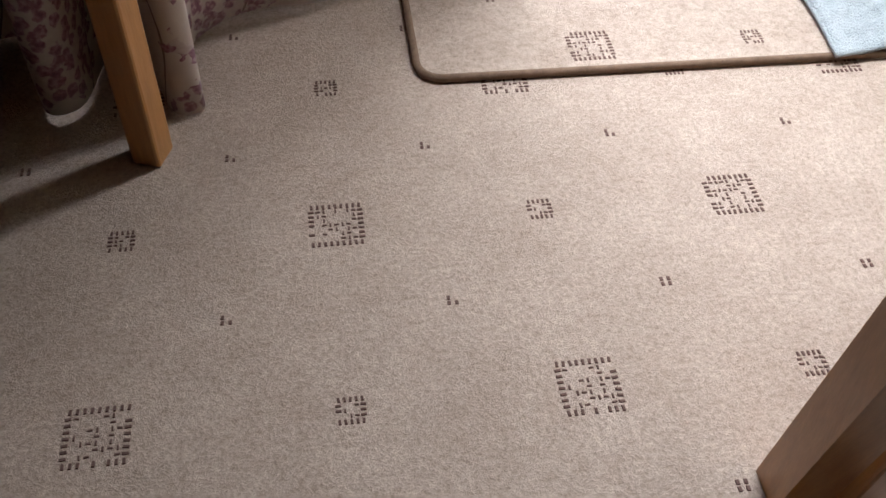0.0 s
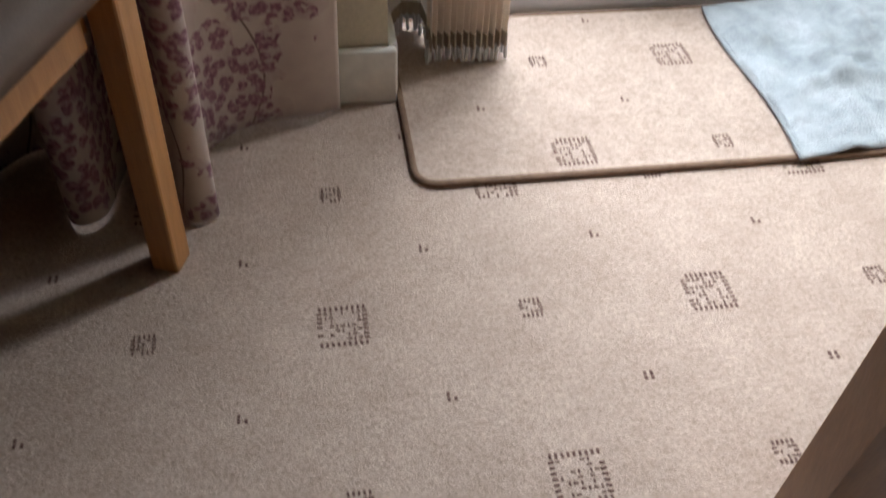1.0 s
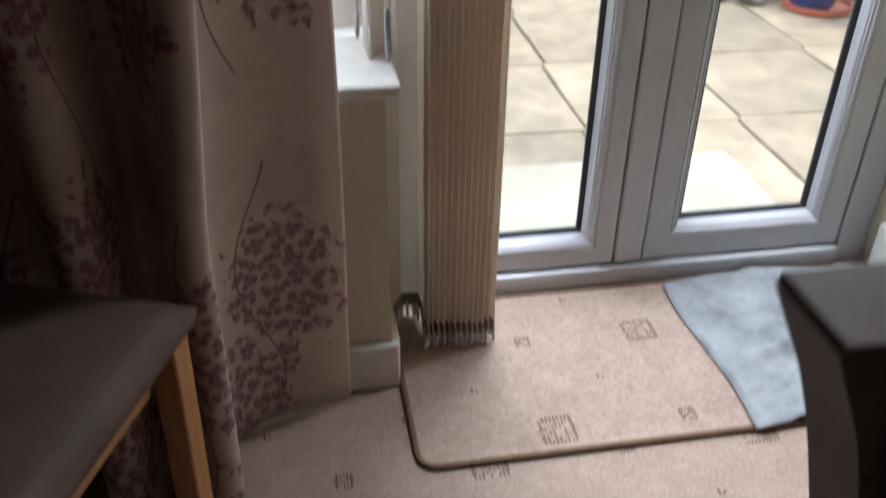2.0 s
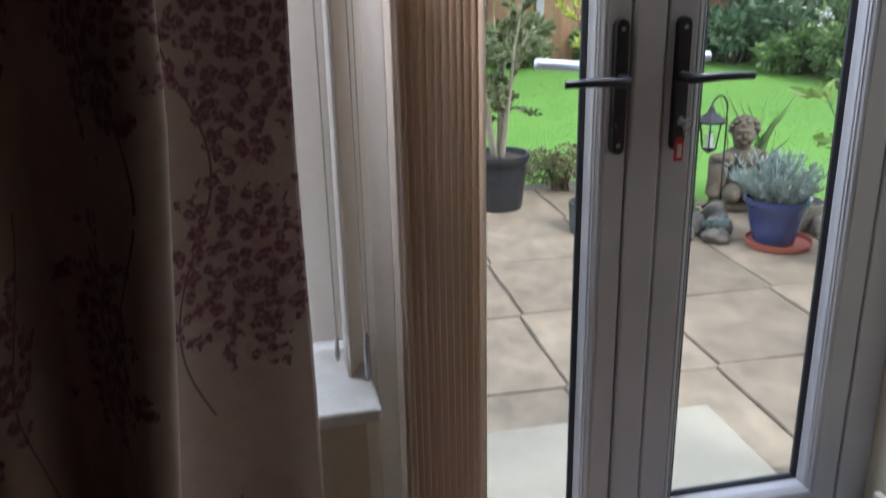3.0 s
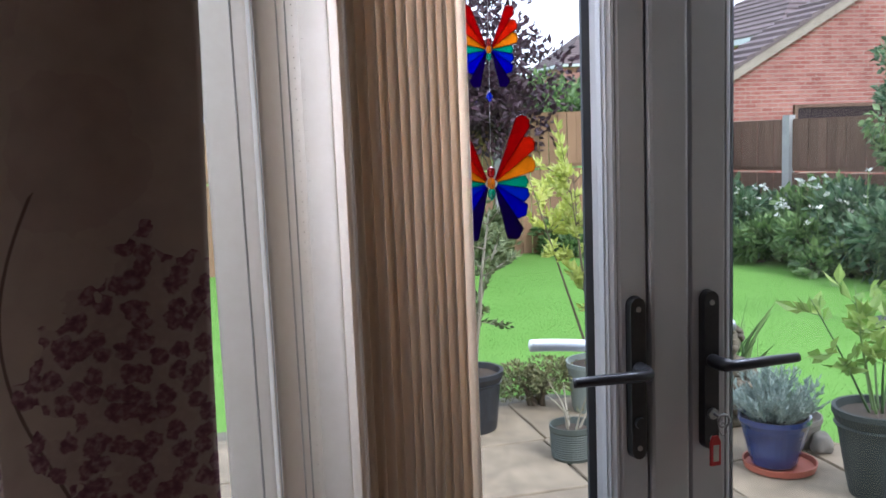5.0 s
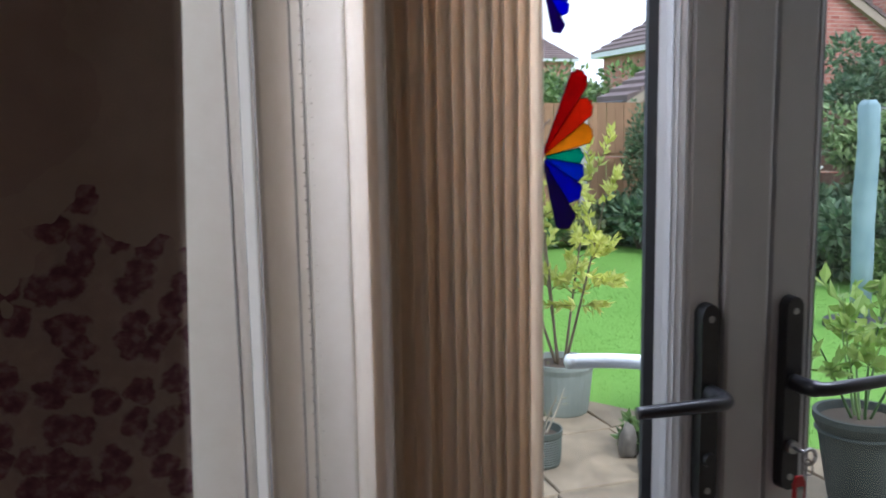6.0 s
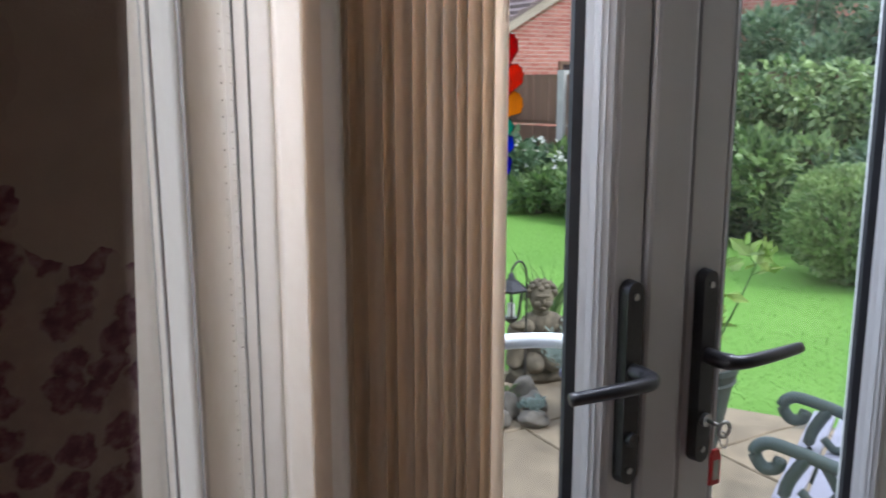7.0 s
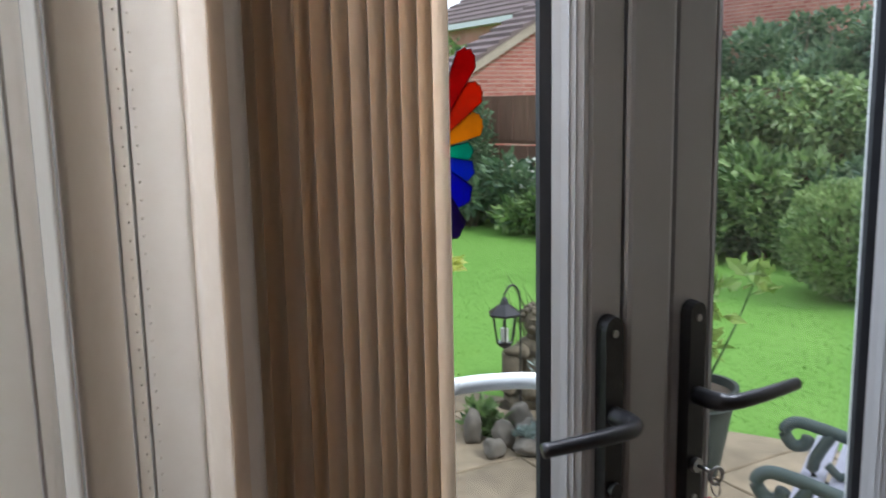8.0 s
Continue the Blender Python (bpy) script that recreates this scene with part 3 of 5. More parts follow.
    under(leaf, part("outer_plate", boxed(x - 0.014, x + 0.014, 1.4455, 1.456, 0.93, 1.15, bevel=0.004), UPVC, leaf))


def door_leaf(name, x0, x1, handle_x, sign, keyed, label, profile, seal):
    leaf = group_empty(name, label, "door", "pair of garden doors", at=((x0 + x1) / 2, 1.42, 0.055))
    leaf["kind"] = "structure"
    under(leaf, part("leaf_frame", ring_frame(x0, x1, 0.054, 2.028, profile), UPVC, leaf))
    under(leaf, part("gasket", ring_frame(x0, x1, 0.054, 2.028, seal), GASKET, leaf, "black rubber glazing gasket"))
    under(leaf, pane("pane", x0 + 0.072, x1 - 0.072, 0.126, 1.956, 1.424, leaf))
    handle_parts(leaf, handle_x, sign, keyed)
    return leaf


door1 = door_leaf("door_1", 0.303, 0.769, 0.748, -1, False, "white glazed garden door with black lever handle, closed", LEAF_PROFILE, GASKET_PROFILE)
door2 = door_leaf("door_2", 0.838, 1.309, 0.864, 1, True, "white glazed garden door with key in its lock, closed", WIDE_PROFILE, WIDE_GASKET)
under(door2, part("meeting_bar", boxed(0.7725, 0.8345, 1.384, 1.45, 0.054, 2.028, bevel=0.006), UPVC, door2, "white bar between the two doors"))

# key with its tag, hanging from the second door's lock
key = group_empty("door_key", "steel key with a red plastic tag hanging from the door lock", "key", at=(0.864, 1.36, 0.968))
kb = bmesh.new()
tube([(0.864, 1.3675, 0.968), (0.864, 1.350, 0.968)], 0.0022, 8, kb)
tube([(0.864 + 0.009 * math.cos(a), 1.343, 0.966 + 0.009 * math.sin(a)) for a in (2 * math.pi * k / 14 for k in range(15))], 0.0022, 6, kb)
under(key, part("key_bow", kb, STEEL, key, smooth=True))
kr = tube([(0.861 + 0.006 * math.cos(a), 1.341 + 0.003 * math.sin(a), 0.955 + 0.009 * math.sin(a)) for a in (2 * math.pi * k / 14 for k in range(15))], 0.0009, 6)
under(key, part("split_ring", kr, STEEL, key, smooth=True))
tg = bmesh.new()
outl = [(0.848 + 0.0085 * sx, z) for sx, z in ((-1, 0.903), (1, 0.903), (1, 0.938), (0.55, 0.947), (-0.55, 0.947), (-1, 0.938))]
fr = [tg.verts.new((a, 1.338, b)) for a, b in outl]
bk = [tg.verts.new((a, 1.342, b)) for a, b in outl]
tg.faces.new(fr)
tg.faces.new(bk[::-1])
for k in range(6):
    tg.faces.new((fr[k], bk[k], bk[(k + 1) % 6], fr[(k + 1) % 6]))
bmesh.ops.bevel(tg, geom=list(tg.edges), offset=0.001, segments=1, affect='EDGES')
tag = under(key, part("tag", tg, RED_PLASTIC, key, "red plastic key tag"))
under(key, part("insert", boxed(0.8435, 0.8525, 1.3372, 1.3376, 0.910, 0.934), PAPER, key, "blank grey paper insert"))


# ---------------------------------------------------------------- vertical blinds drawn to one side
def vane_mesh(bm, cx, cy, angle, width, z0, z1, curve=0.006, thick=0.0012):
    """One cloth vane: a strip with a shallow S across its width."""
    ca, sa = math.cos(angle), math.sin(angle)
    cols = 9
    rows_f, rows_b = [], []
    for z in (z0, z0 + 0.5 * (z1 - z0), z1):
        rf, rb = [], []
        for k in range(cols):
            s = (k / (cols - 1) - 0.5) * width
            n = curve * math.cos(math.pi * s / width)
            for lst, off in ((rf, -thick / 2), (rb, thick / 2)):
                lst.append(bm.verts.new((cx + s * ca - (n + off) * sa, cy + s * sa + (n + off) * ca, z)))
        rows_f.append(rf)
        rows_b.append(rb)
    for rows, flip in ((rows_f, False), (rows_b, True)):
        for a, b in zip(rows, rows[1:]):
            for k in range(cols - 1):
                q = (a[k], a[k + 1], b[k + 1], b[k])
                bm.faces.new(q[::-1] if flip else q)
    for i in range(2):
        for k in (0, cols - 1):
            bm.faces.new((rows_f[i][k], rows_f[i + 1][k], rows_b[i + 1][k], rows_b[i][k]))
    for i in (0, 2):
        for k in range(cols - 1):
            bm.faces.new((rows_f[i][k], rows_f[i][k + 1], rows_b[i][k + 1], rows_b[i][k]))
    return bm


rng = random.Random(4)
blind = group_empty("vertical_blind", "cream vertical door blind drawn into a stack, its shade coloured beige", "blind", at=(0.36, 1.2, 0.05))
under(blind, part("headrail", boxed(0.27, 1.36, 1.155, 1.20, 2.035, 2.078, bevel=0.004), UPVC, blind))


def hang(cx, cy, ang, w, z0, cloth_mat, curve):
    """A vane with its sewn hem pocket and the weight links below it."""
    v = under(blind, part("vane", vane_mesh(bmesh.new(), cx, cy, ang, w, z0 + 0.028, 2.03, curve), cloth_mat, blind, smooth=True))
    part("hem", vane_mesh(bmesh.new(), cx, cy, ang, w, z0, z0 + 0.0275, curve, 0.003), HEM, v, "sewn hem pocket")
    count = max(4, round(w / 0.012))
    for k in range(count):
        q = (-0.5 + (k + 0.5) / count) * w
        px, py = cx + q * math.cos(ang) + rng.uniform(-0.003, 0.003), cy + q * math.sin(ang)
        link = tube([(px, py, z0 + 0.004), (px + rng.uniform(-0.004, 0.004), py, max(0.012, z0 - 0.028 + rng.uniform(-0.004, 0.006)))], [0.0030, 0.0036], 6)
        part("weight_link", link, VANE_WEIGHT, v)
    return v


# cream vanes, each from one edge to the other: two meeting at their front edges, one flat, one returning to the stack
WHITE_VANES = [(0.2345, 1.222, 0.2370, 1.331), (0.2365, 1.219, 0.2920, 1.325), (0.2885, 1.3285, 0.3310, 1.320), (0.3275, 1.324, 0.3300, 1.202)]
for xa, ya, xb, yb in WHITE_VANES:
    cx, cy, ang, w = (xa + xb) / 2, (ya + yb) / 2, math.atan2(yb - ya, xb - xa), math.hypot(xb - xa, yb - ya)
    hang(cx, cy, ang, w, 0.040, VANE_CREAM, 0.003)
N_VANES = 12
for i in range(N_VANES):
    f = i / (N_VANES - 1)
    nx, ny = 0.3405 + 0.1205 * f, 1.216 - 0.012 * f + rng.uniform(-0.004, 0.004)
    ang = radians(99) + rng.uniform(-0.06, 0.06)
    w = 0.058
    cx, cy = nx + w / 2 * math.cos(ang), ny + w / 2 * math.sin(ang)
    z0 = 0.040 + rng.uniform(-0.004, 0.004)
    hang(cx, cy, ang, w, z0, VANE_SHADED, 0.007)

wblind = group_empty("vertical_blind", "white vertical window blind drawn aside above the sill", "blind", at=(0.2, 1.29, 0.62))
under(wblind, part("headrail", boxed(-1.09, 0.262, 1.315, 1.355, 2.03, 2.074, bevel=0.004), UPVC, wblind))
for cx, cy, ang, w in ((0.2080, 1.334, 0.02, 0.056),):
    under(wblind, part("vane", vane_mesh(bmesh.new(), cx, cy, ang, w, 0.628, 2.028, 0.003), VANE_CREAM, wblind, smooth=True))
# stitched bumps down two vane edges
for sx, sy in ((0.2845, 1.3055), (0.2965, 1.3235)):
    sb = bmesh.new()
    for k in range(110):
        z = 0.70 + k * 0.0118
        bmesh.ops.create_icosphere(sb, subdivisions=1, radius=0.0011, matrix=Matrix.Translation((sx, sy, z)))
    st = under(blind, part("stitching", sb, VANE_CREAM, blind, "raised stitching along the vane edge"))
# control cords with their weights
cord = group_empty("blind_cord", "white blind cord with a grey weight hanging over the sill", "cord", at=(0.262, 1.2, 0.63))
cb_ = bmesh.new()
for dx in (-0.003, 0.004):
    tube([(0.262 + dx, 1.19, 0.70), (0.262 + dx * 1.4, 1.19, 2.03)], 0.0009, 6, cb_)
under(cord, part("cord", cb_, VANE_WEIGHT, cord))
under(cord, part("weight", tube([(0.262, 1.19, 0.620), (0.262, 1.19, 0.632), (0.262, 1.19, 0.695), (0.262, 1.19, 0.703)], [0.002, 0.0055, 0.005, 0.002], 10), STEEL, cord, "slim grey cord weight", smooth=True))
cord2 = group_empty("blind_cord", "white blind cord with a white weight hanging by the sill", "cord", at=(0.215, 1.2, 0.66))
under(cord2, part("cord", tube([(0.216, 1.2, 0.69), (0.212, 1.2, 2.03)], 0.0012, 6), VANE_WEIGHT, cord2))
under(cord2, part("weight", tube([(0.216, 1.2, 0.655), (0.216, 1.2, 0.665), (0.216, 1.2, 0.695)], [0.002, 0.0042, 0.003], 10), VANE_WEIGHT, cord2, smooth=True))


# ---------------------------------------------------------------- curtain
def curtain():
    """A lined curtain hanging in deep uneven folds."""
    plan = [(0.167, 1.100), (0.125, 1.085), (0.06, 1.075), (0.00, 1.045), (-0.045, 0.985), (-0.028, 0.905), (-0.022, 0.872), (-0.055, 0.866), (-0.082, 0.925),
            (-0.105, 1.010), (-0.145, 1.035), (-0.160, 0.96), (-0.175, 0.885), (-0.215, 0.875), (-0.245, 0.96), (-0.285, 1.04), (-0.34, 1.00), (-0.37, 0.90),
            (-0.43, 0.89), (-0.47, 1.0), (-0.53, 1.04), (-0.58, 0.94), (-0.65, 0.93), (-0.72, 1.05), (-0.80, 1.07)]
    base = spline([(x, y, 0) for x, y in plan], 7)
    bm = bmesh.new()
    uvl = bm.loops.layers.uv.new("cloth")
    heights = [0.012 + 2.06 * (k / 44) ** 1.0 for k in range(45)]
    length, run = [0.0], 0.0
    for a, b in zip(base, base[1:]):
        run += (b - a).length
        length.append(run)
    grid = []
    for z in heights:
        row = []
        f = z / 2.07
        for i, p in enumerate(base):
            wob = 0.014 * noise.noise(Vector((length[i] * 3.0, z * 1.7, 2.0)))
            y = 1.04 + (p.y - 1.04) * (1 - 0.35 * f) + wob
            x = p.x + 0.012 * noise.noise(Vector((length[i] * 2.5, z * 1.4, 7.0))) + 0.022 * f
            # the leading fold leans towards the doors on its way up
            x += 0.045 * max(0.0, min(1.0, (z - 0.5) / 0.6)) * math.exp(-((length[i] - 0.37) / 0.13) ** 2)
            lift = 0.012 * noise.noise(Vector((length[i] * 4, 0, 0))) if z < 0.05 else 0
            row.append(bm.verts.new((x, min(y, 1.115), max(z + lift, 0.004))))
        grid.append(row)
    for k in range(len(heights) - 1):
        for i in range(len(base) - 1):
            face = bm.faces.new((grid[k][i], grid[k][i + 1], grid[k + 1][i + 1], grid[k + 1][i]))
            for loop, (ii, kk) in zip(face.loops, ((i, k), (i + 1, k), (i + 1, k + 1), (i, k + 1))):
                loop[uvl].uv = (length[ii], heights[kk])
    ob = thing("curtain", bm, CURTAIN, "cream curtain printed with plum flower heads, hanging in folds", "curtain", smooth=True)
    s = ob.modifiers.new("lining", 'SOLIDIFY')
    s.thickness, s.offset = 0.003, 0.0
    return ob


curtain()
rail = tube([(-1.2, 1.05, 2.12), (0.24, 1.05, 2.12)], 0.012, 12)
thing("curtain_rail", rail, STEEL, "slim metal curtain rail above the window", "curtain rail", smooth=True)

# ---------------------------------------------------------------- carpet motifs, woven in brown tufts
def motif_mesh(size, seed, kind):
    r = random.Random(seed)
    bm = bmesh.new()

    def dash(x, y, lx, ly):
        if r.random() < 0.08:
            return
        a = r.uniform(-0.15, 0.15)
        ca, sa = math.cos(a), math.sin(a)
        top = [bm.verts.new((x + u * ca - v * sa, y + u * sa + v * ca, 0.0004)) for u, v in ((-lx * 0.8, -ly * 0.8), (lx * 0.8, -ly * 0.8), (lx * 0.8, ly * 0.8), (-lx * 0.8, ly * 0.8))]
        low = [bm.verts.new((x + u * ca - v * sa, y + u * sa + v * ca, -0.0008)) for u, v in ((-lx, -ly), (lx, -ly), (lx, ly), (-lx, ly))]
        bm.faces.new(top)
        for k in range(4):
            bm.faces.new((low[k], low[(k + 1) % 4], top[(k + 1) % 4], top[k]))

    h = size / 2
    if kind == "dash":
        for sx in (-1, 1):
            for sy in (-1, 1):
                dash(sx * h * 0.5, sy * h * 0.42, h * 0.24, h * 0.34)
        return finish("motif", bm, MARK)
    n = 9 if kind == "big" else 5
    step = size / n
    for k in range(n):
        c = -h + (k + 0.5) * step
        for s in (-1, 1):
            dash(c, s * (h - step * 0.4), step * 0.24, step * 0.5)
            if 0 < k < n - 1:
                dash(s * (h - step * 0.4), c, step * 0.5, step * 0.24)
    for i in range(1, n - 1):
        for j in range(1, n - 1):
            if r.random() < (0.52 if kind == "big" else 0.6):
                x, y = -h + (i + 0.5) * step, -h + (j + 0.5) * step
                if (i + j) % 2:
                    dash(x, y, step * 0.16, step * 0.40)
                else:
                    dash(x, y, step * 0.40, step * 0.16)
    return finish("motif", bm, MARK)


MOTIFS = {"big": [motif_mesh(0.064, s, "big") for s in (1, 2, 3)], "small": [motif_mesh(0.030, s, "small") for s in (4, 5, 6)], "dash": [motif_mesh(0.017, s, "dash") for s in (7, 8)]}


def lay_motifs(parent, x_start, y_start, phase, keep, z):
    """Rows of motifs: large and small squares in turn, with rows of dashes between."""
    r = random.Random(11)
    tilt = radians(0.2)
    for row in range(-8, 9):
        for col in range(-9, 10):
            u, v = col * 0.2465, row * 0.1245
            if row % 2:
                u += 0.121
                kind = "dash"
            else:
                kind = "big" if (col + row // 2 + phase) % 2 == 0 else "small"
            x = x_start + u * math.cos(tilt) - v * math.sin(tilt)
            y = y_start + u * math.sin(tilt) + v * math.cos(tilt)
            if not keep(x, y):
                continue
            ob = new("motif", r.choice(MOTIFS[kind]))
            ob.parent = parent
            ob.matrix_parent_inverse = parent.matrix_world.inverted()
            ob.location, ob.rotation_euler = (x, y, z), (0, 0, tilt)


floor_ob = bpy.data.objects["floor"]
lay_motifs(floor_ob, 0.140, 0.656, 0, lambda x, y: -0.9 < x < 1.33 and -0.4 < y < 1.10 and not (x > 0.29 and y > 0.925), 0.0010)


# ---------------------------------------------------------------- loose mat of the same carpet, and the towel on it
def rounded_outline(x0, x1, y0, y1, r, n=6):
    res = []
    for cx, cy, a0 in ((x1 - r, y1 - r, 0), (x0 + r, y1 - r, 90), (x0 + r, y0 + r, 180), (x1 - r, y0 + r, 270)):
        res += [(cx + r * math.cos(radians(a0 + 90 * k / n)), cy + r * math.sin(radians(a0 + 90 * k / n))) for k in range(n + 1)]
    return res


mat_out = rounded_outline(0.268, 1.355, 0.905, 1.360, 0.034)
mb = bmesh.new()
top = [mb.verts.new((x, y, 0.0085)) for x, y in mat_out]
bot = [mb.verts.new((x, y, 0.001)) for x, y in mat_out]
mb.faces.new(top)
mb.faces.new(bot[::-1])
for k in range(len(top)):
    j = (k + 1) % len(top)
    mb.faces.new((top[k], bot[k], bot[j], top[j]))
mat_ob = thing("door_mat", mb, CARPET, "loose beige carpet mat with whipped brown edge by the doors", "mat")
edge = tube([(x, y, 0.0055) for x, y in mat_out + mat_out[:1]], 0.0062, 8)
part("binding", edge, BINDING, mat_ob, "brown whipped edge", smooth=True)
lay_motifs(mat_ob, 0.522, 0.956, 0, lambda x, y: 0.31 < x < 1.32 and 0.925 < y < 1.34, 0.0092)


def towel():
    bm = bmesh.new()
    nx, ny = 44, 44
    g = []
    for j in range(ny + 1):
        row = []
        for i in range(nx + 1):
            u, v = i / nx, j / ny
            x = 0.872 + 0.010 * v + u * 0.485 + 0.008 * math.sin(v * 6.0) * (1 - u)
            y = 0.893 + v * 0.455 + 0.012 * u + 0.01 * math.sin(u * 5)
            w = max(0.0, noise.noise(Vector((x * 7, y * 7, 1)))) * 0.045 + max(0.0, noise.noise(Vector((x * 16 + 3, y * 11, 4)))) * 0.036 + 0.005 * noise.noise(Vector((x * 60, y * 60, 2)))
            w += 0.016 * abs(noise.noise(Vector((x * 22, y * 30, 5)))) + (0.004 if 0.10 < v < 0.13 or 0.19 < v < 0.22 else 0.0)
            ridge = 0.012 * math.exp(-((v - 0.30 - 0.12 * math.sin(u * 4)) / 0.05) ** 2)
            z = 0.0135 + (w + ridge) * min(1, 5 * u + 0.2) * (0.4 + 0.6 * min(1, 4 * min(v, 1 - v) + 0.15))
            row.append(bm.verts.new((min(x, 1.362), y, z)))
        g.append(row)
    for j in range(ny):
        for i in range(nx):
            bm.faces.new((g[j][i], g[j][i + 1], g[j + 1][i + 1], g[j + 1][i]))
    ob = thing("towel", bm, TOWEL, "pale blue-grey towel spread crumpled over the mat", "towel", smooth=True)
    s = ob.modifiers.new("pile", 'SOLIDIFY')
    s.thickness, s.offset = 0.004, 0.0
    hem = [(0.872 + 0.010 * v + 0.008 * math.sin(v * 6.0), 0.893 + v * 0.455, 0.0150) for v in (k / 20 for k in range(21))]
    part("hem", tube(hem, 0.0032, 6), TOWEL, ob, "rolled hem", smooth=True)


towel()


# ---------------------------------------------------------------- dining chairs and table
def dining_chair(at, yaw, label):
    """Oak chair with a dark padded seat; front towards local -y, right front corner leg at local (0.215, -0.21)."""
    ch = group_empty("dining_chair", label, "chair", "dining chairs")
    w, d = 0.215, 0.21
    for sx in (-1, 1):
        part("leg", prism((sx * w, -d, 0), (sx * (w + 0.008), -d - 0.006, 0.425), 0.040, 0.038), OAK, ch)
    for sx in (-1, 1):
        part("rear_leg", prism((sx * w, d + 0.05, 0), (sx * (w - 0.02), d - 0.01, 0.44), 0.036, 0.036), OAK, ch)
        part("back_post", prism((sx * (w - 0.02), d - 0.01, 0.44), (sx * (w - 0.03), d + 0.10, 0.95), 0.036, 0.030), OAK, ch)
    for sx in (-1, 1):
        part("side_rail", boxed(sx * 0.198 - 0.011, sx * 0.198 + 0.011, -d + 0.02, d - 0.02, 0.355, 0.425, bevel=0.003), OAK, ch)
    for sy in (-1, 1):
        part("rail", boxed(-0.18, 0.18, sy * 0.195 - 0.011, sy * 0.195 + 0.011, 0.355, 0.425, bevel=0.003), OAK, ch)
    sb = bmesh.new()
    n = 14
    rows = []
    for j in range(n + 1):
        row = []
        for i in range(n + 1):
            u, v = 2 * i / n - 1, 2 * j / n - 1
            x = 0.252 * math.copysign(abs(u) ** 0.9, u)
            y = 0.248 * math.copysign(abs(v) ** 0.9, v)
            e = max(abs(u), abs(v))
            z = 0.462 + 0.020 * (1 - u * u) * (1 - v * v) - 0.014 * max(0, e - 0.8) / 0.2
            row.append(sb.verts.new((x, y, z)))
        rows.append(row)
    for j in range(n):
        for i in range(n):
            sb.faces.new((rows[j][i], rows[j][i + 1], rows[j + 1][i + 1], rows[j + 1][i]))
    rim = [rows[0][i] for i in range(n + 1)] + [rows[j][n] for j in range(1, n + 1)] + [rows[n][i] for i in range(n - 1, -1, -1)] + [rows[j][0] for j in range(n - 1, 0, -1)]
    low = [sb.verts.new((v.co.x * 0.985, v.co.y * 0.985, 0.426)) for v in rim]
    for k in range(len(rim)):
        j = (k + 1) % len(rim)
        sb.faces.new((rim[k], low[k], low[j], rim[j]))
    sb.faces.new(low)
    part("seat", sb, LEATHER, ch, "dark brown padded leather seat", smooth=True)
    part("backrest", prism((0, d + 0.03, 0.56), (0, d + 0.095, 0.93), 0.345, 0.035, bevel=0.008), LEATHER, ch, "dark brown padded back")
    part("top_rail", prism((0, d + 0.092, 0.925), (0, d + 0.102, 0.965), 0.345, 0.028), OAK, ch)
    ch.matrix_basis = pose(*at, 0, 0, yaw)
    return ch


# visible corner leg stands at (-0.085, 0.80)
YAW1 = 69.0
c_, s_ = math.cos(radians(YAW1)), math.sin(radians(YAW1))
lx, ly = 0.219, -0.214
dining_chair((-0.076 - (c_ * lx - s_ * ly), 0.797 - (s_ * lx + c_ * ly), 0), YAW1, "oak dining chair with dark brown leather seat beside the curtain")

# second chair, its back towards the camera's start, and the table it is drawn up to
ch2 = group_empty("dining_chair", "oak dining chair with tall back drawn up to the table", "chair", "dining chairs")
def curved_post(dx, dy, lo=0.0, hi=1.0, half=0.021):
    pts = spline([(0.548 + dx, 0.272 + dy, 0.0), (0.497 + dx, 0.226 + dy, 0.45), (0.450 + dx, 0.192 + dy, 0.62), (0.376 + dx, 0.150 + dy, 0.81), (0.318 + dx, 0.120 + dy, 0.916)], 4)
    pts = [q for q in pts if lo - 1e-6 <= q.z <= hi]
    bm = bmesh.new()
    rows = []
    for q in pts:
        rows.append([bm.verts.new(q + Vector((sx * half, sy * half - sx * 0.004, 0))) for sx, sy in ((-1, -1), (1, -1), (1, 1), (-1, 1))])
    for a, b in zip(rows, rows[1:]):
        for k in range(4):
            bm.faces.new((a[k], a[(k + 1) % 4], b[(k + 1) % 4], b[k]))
    bm.faces.new(rows[0][::-1])
    bm.faces.new(rows[-1])
    return bm


for dx_, dy_ in ((0, 0), (0.12, -0.38)):
    part("back_post", curved_post(dx_, dy_), OAK, ch2)
    # shaded upper end of the oak post, its shade coloured with the leather's brown
    part("post_shade", curved_post(dx_, dy_, 0.60, 1.0, 0.0235), LEATHER, ch2, "upper part of the oak post, its shade coloured dark brown")
    part("post_top_shade", boxed(0.2935 + dx_, 0.3425 + dx_, 0.0955 + dy_, 0.1445 + dy_, 0.9165, 0.923, bevel=0.002), LEATHER, ch2, "top of the post, its shade coloured dark")
part("backrest", prism((0.512, 0.005, 0.60), (0.376, -0.06, 0.915), 0.026, 0.345, ax=(0.95, 0.30, 0.25), ay=(-0.30, 0.95, 0), bevel=0.008), LEATHER, ch2, "dark brown padded back")
part("seat", prism((0.77, 0.10, 0.425), (0.77, 0.10, 0.475), 0.40, 0.38, ax=(0.95, 0.30, 0), ay=(-0.30, 0.95, 0), bevel=0.014), LEATHER, ch2, "dark brown padded leather seat")
for q in ((0.88, 0.30), (0.99, -0.02)):
    part("leg", prism((*q, 0.0), (*q, 0.425), 0.04, 0.04), OAK, ch2)

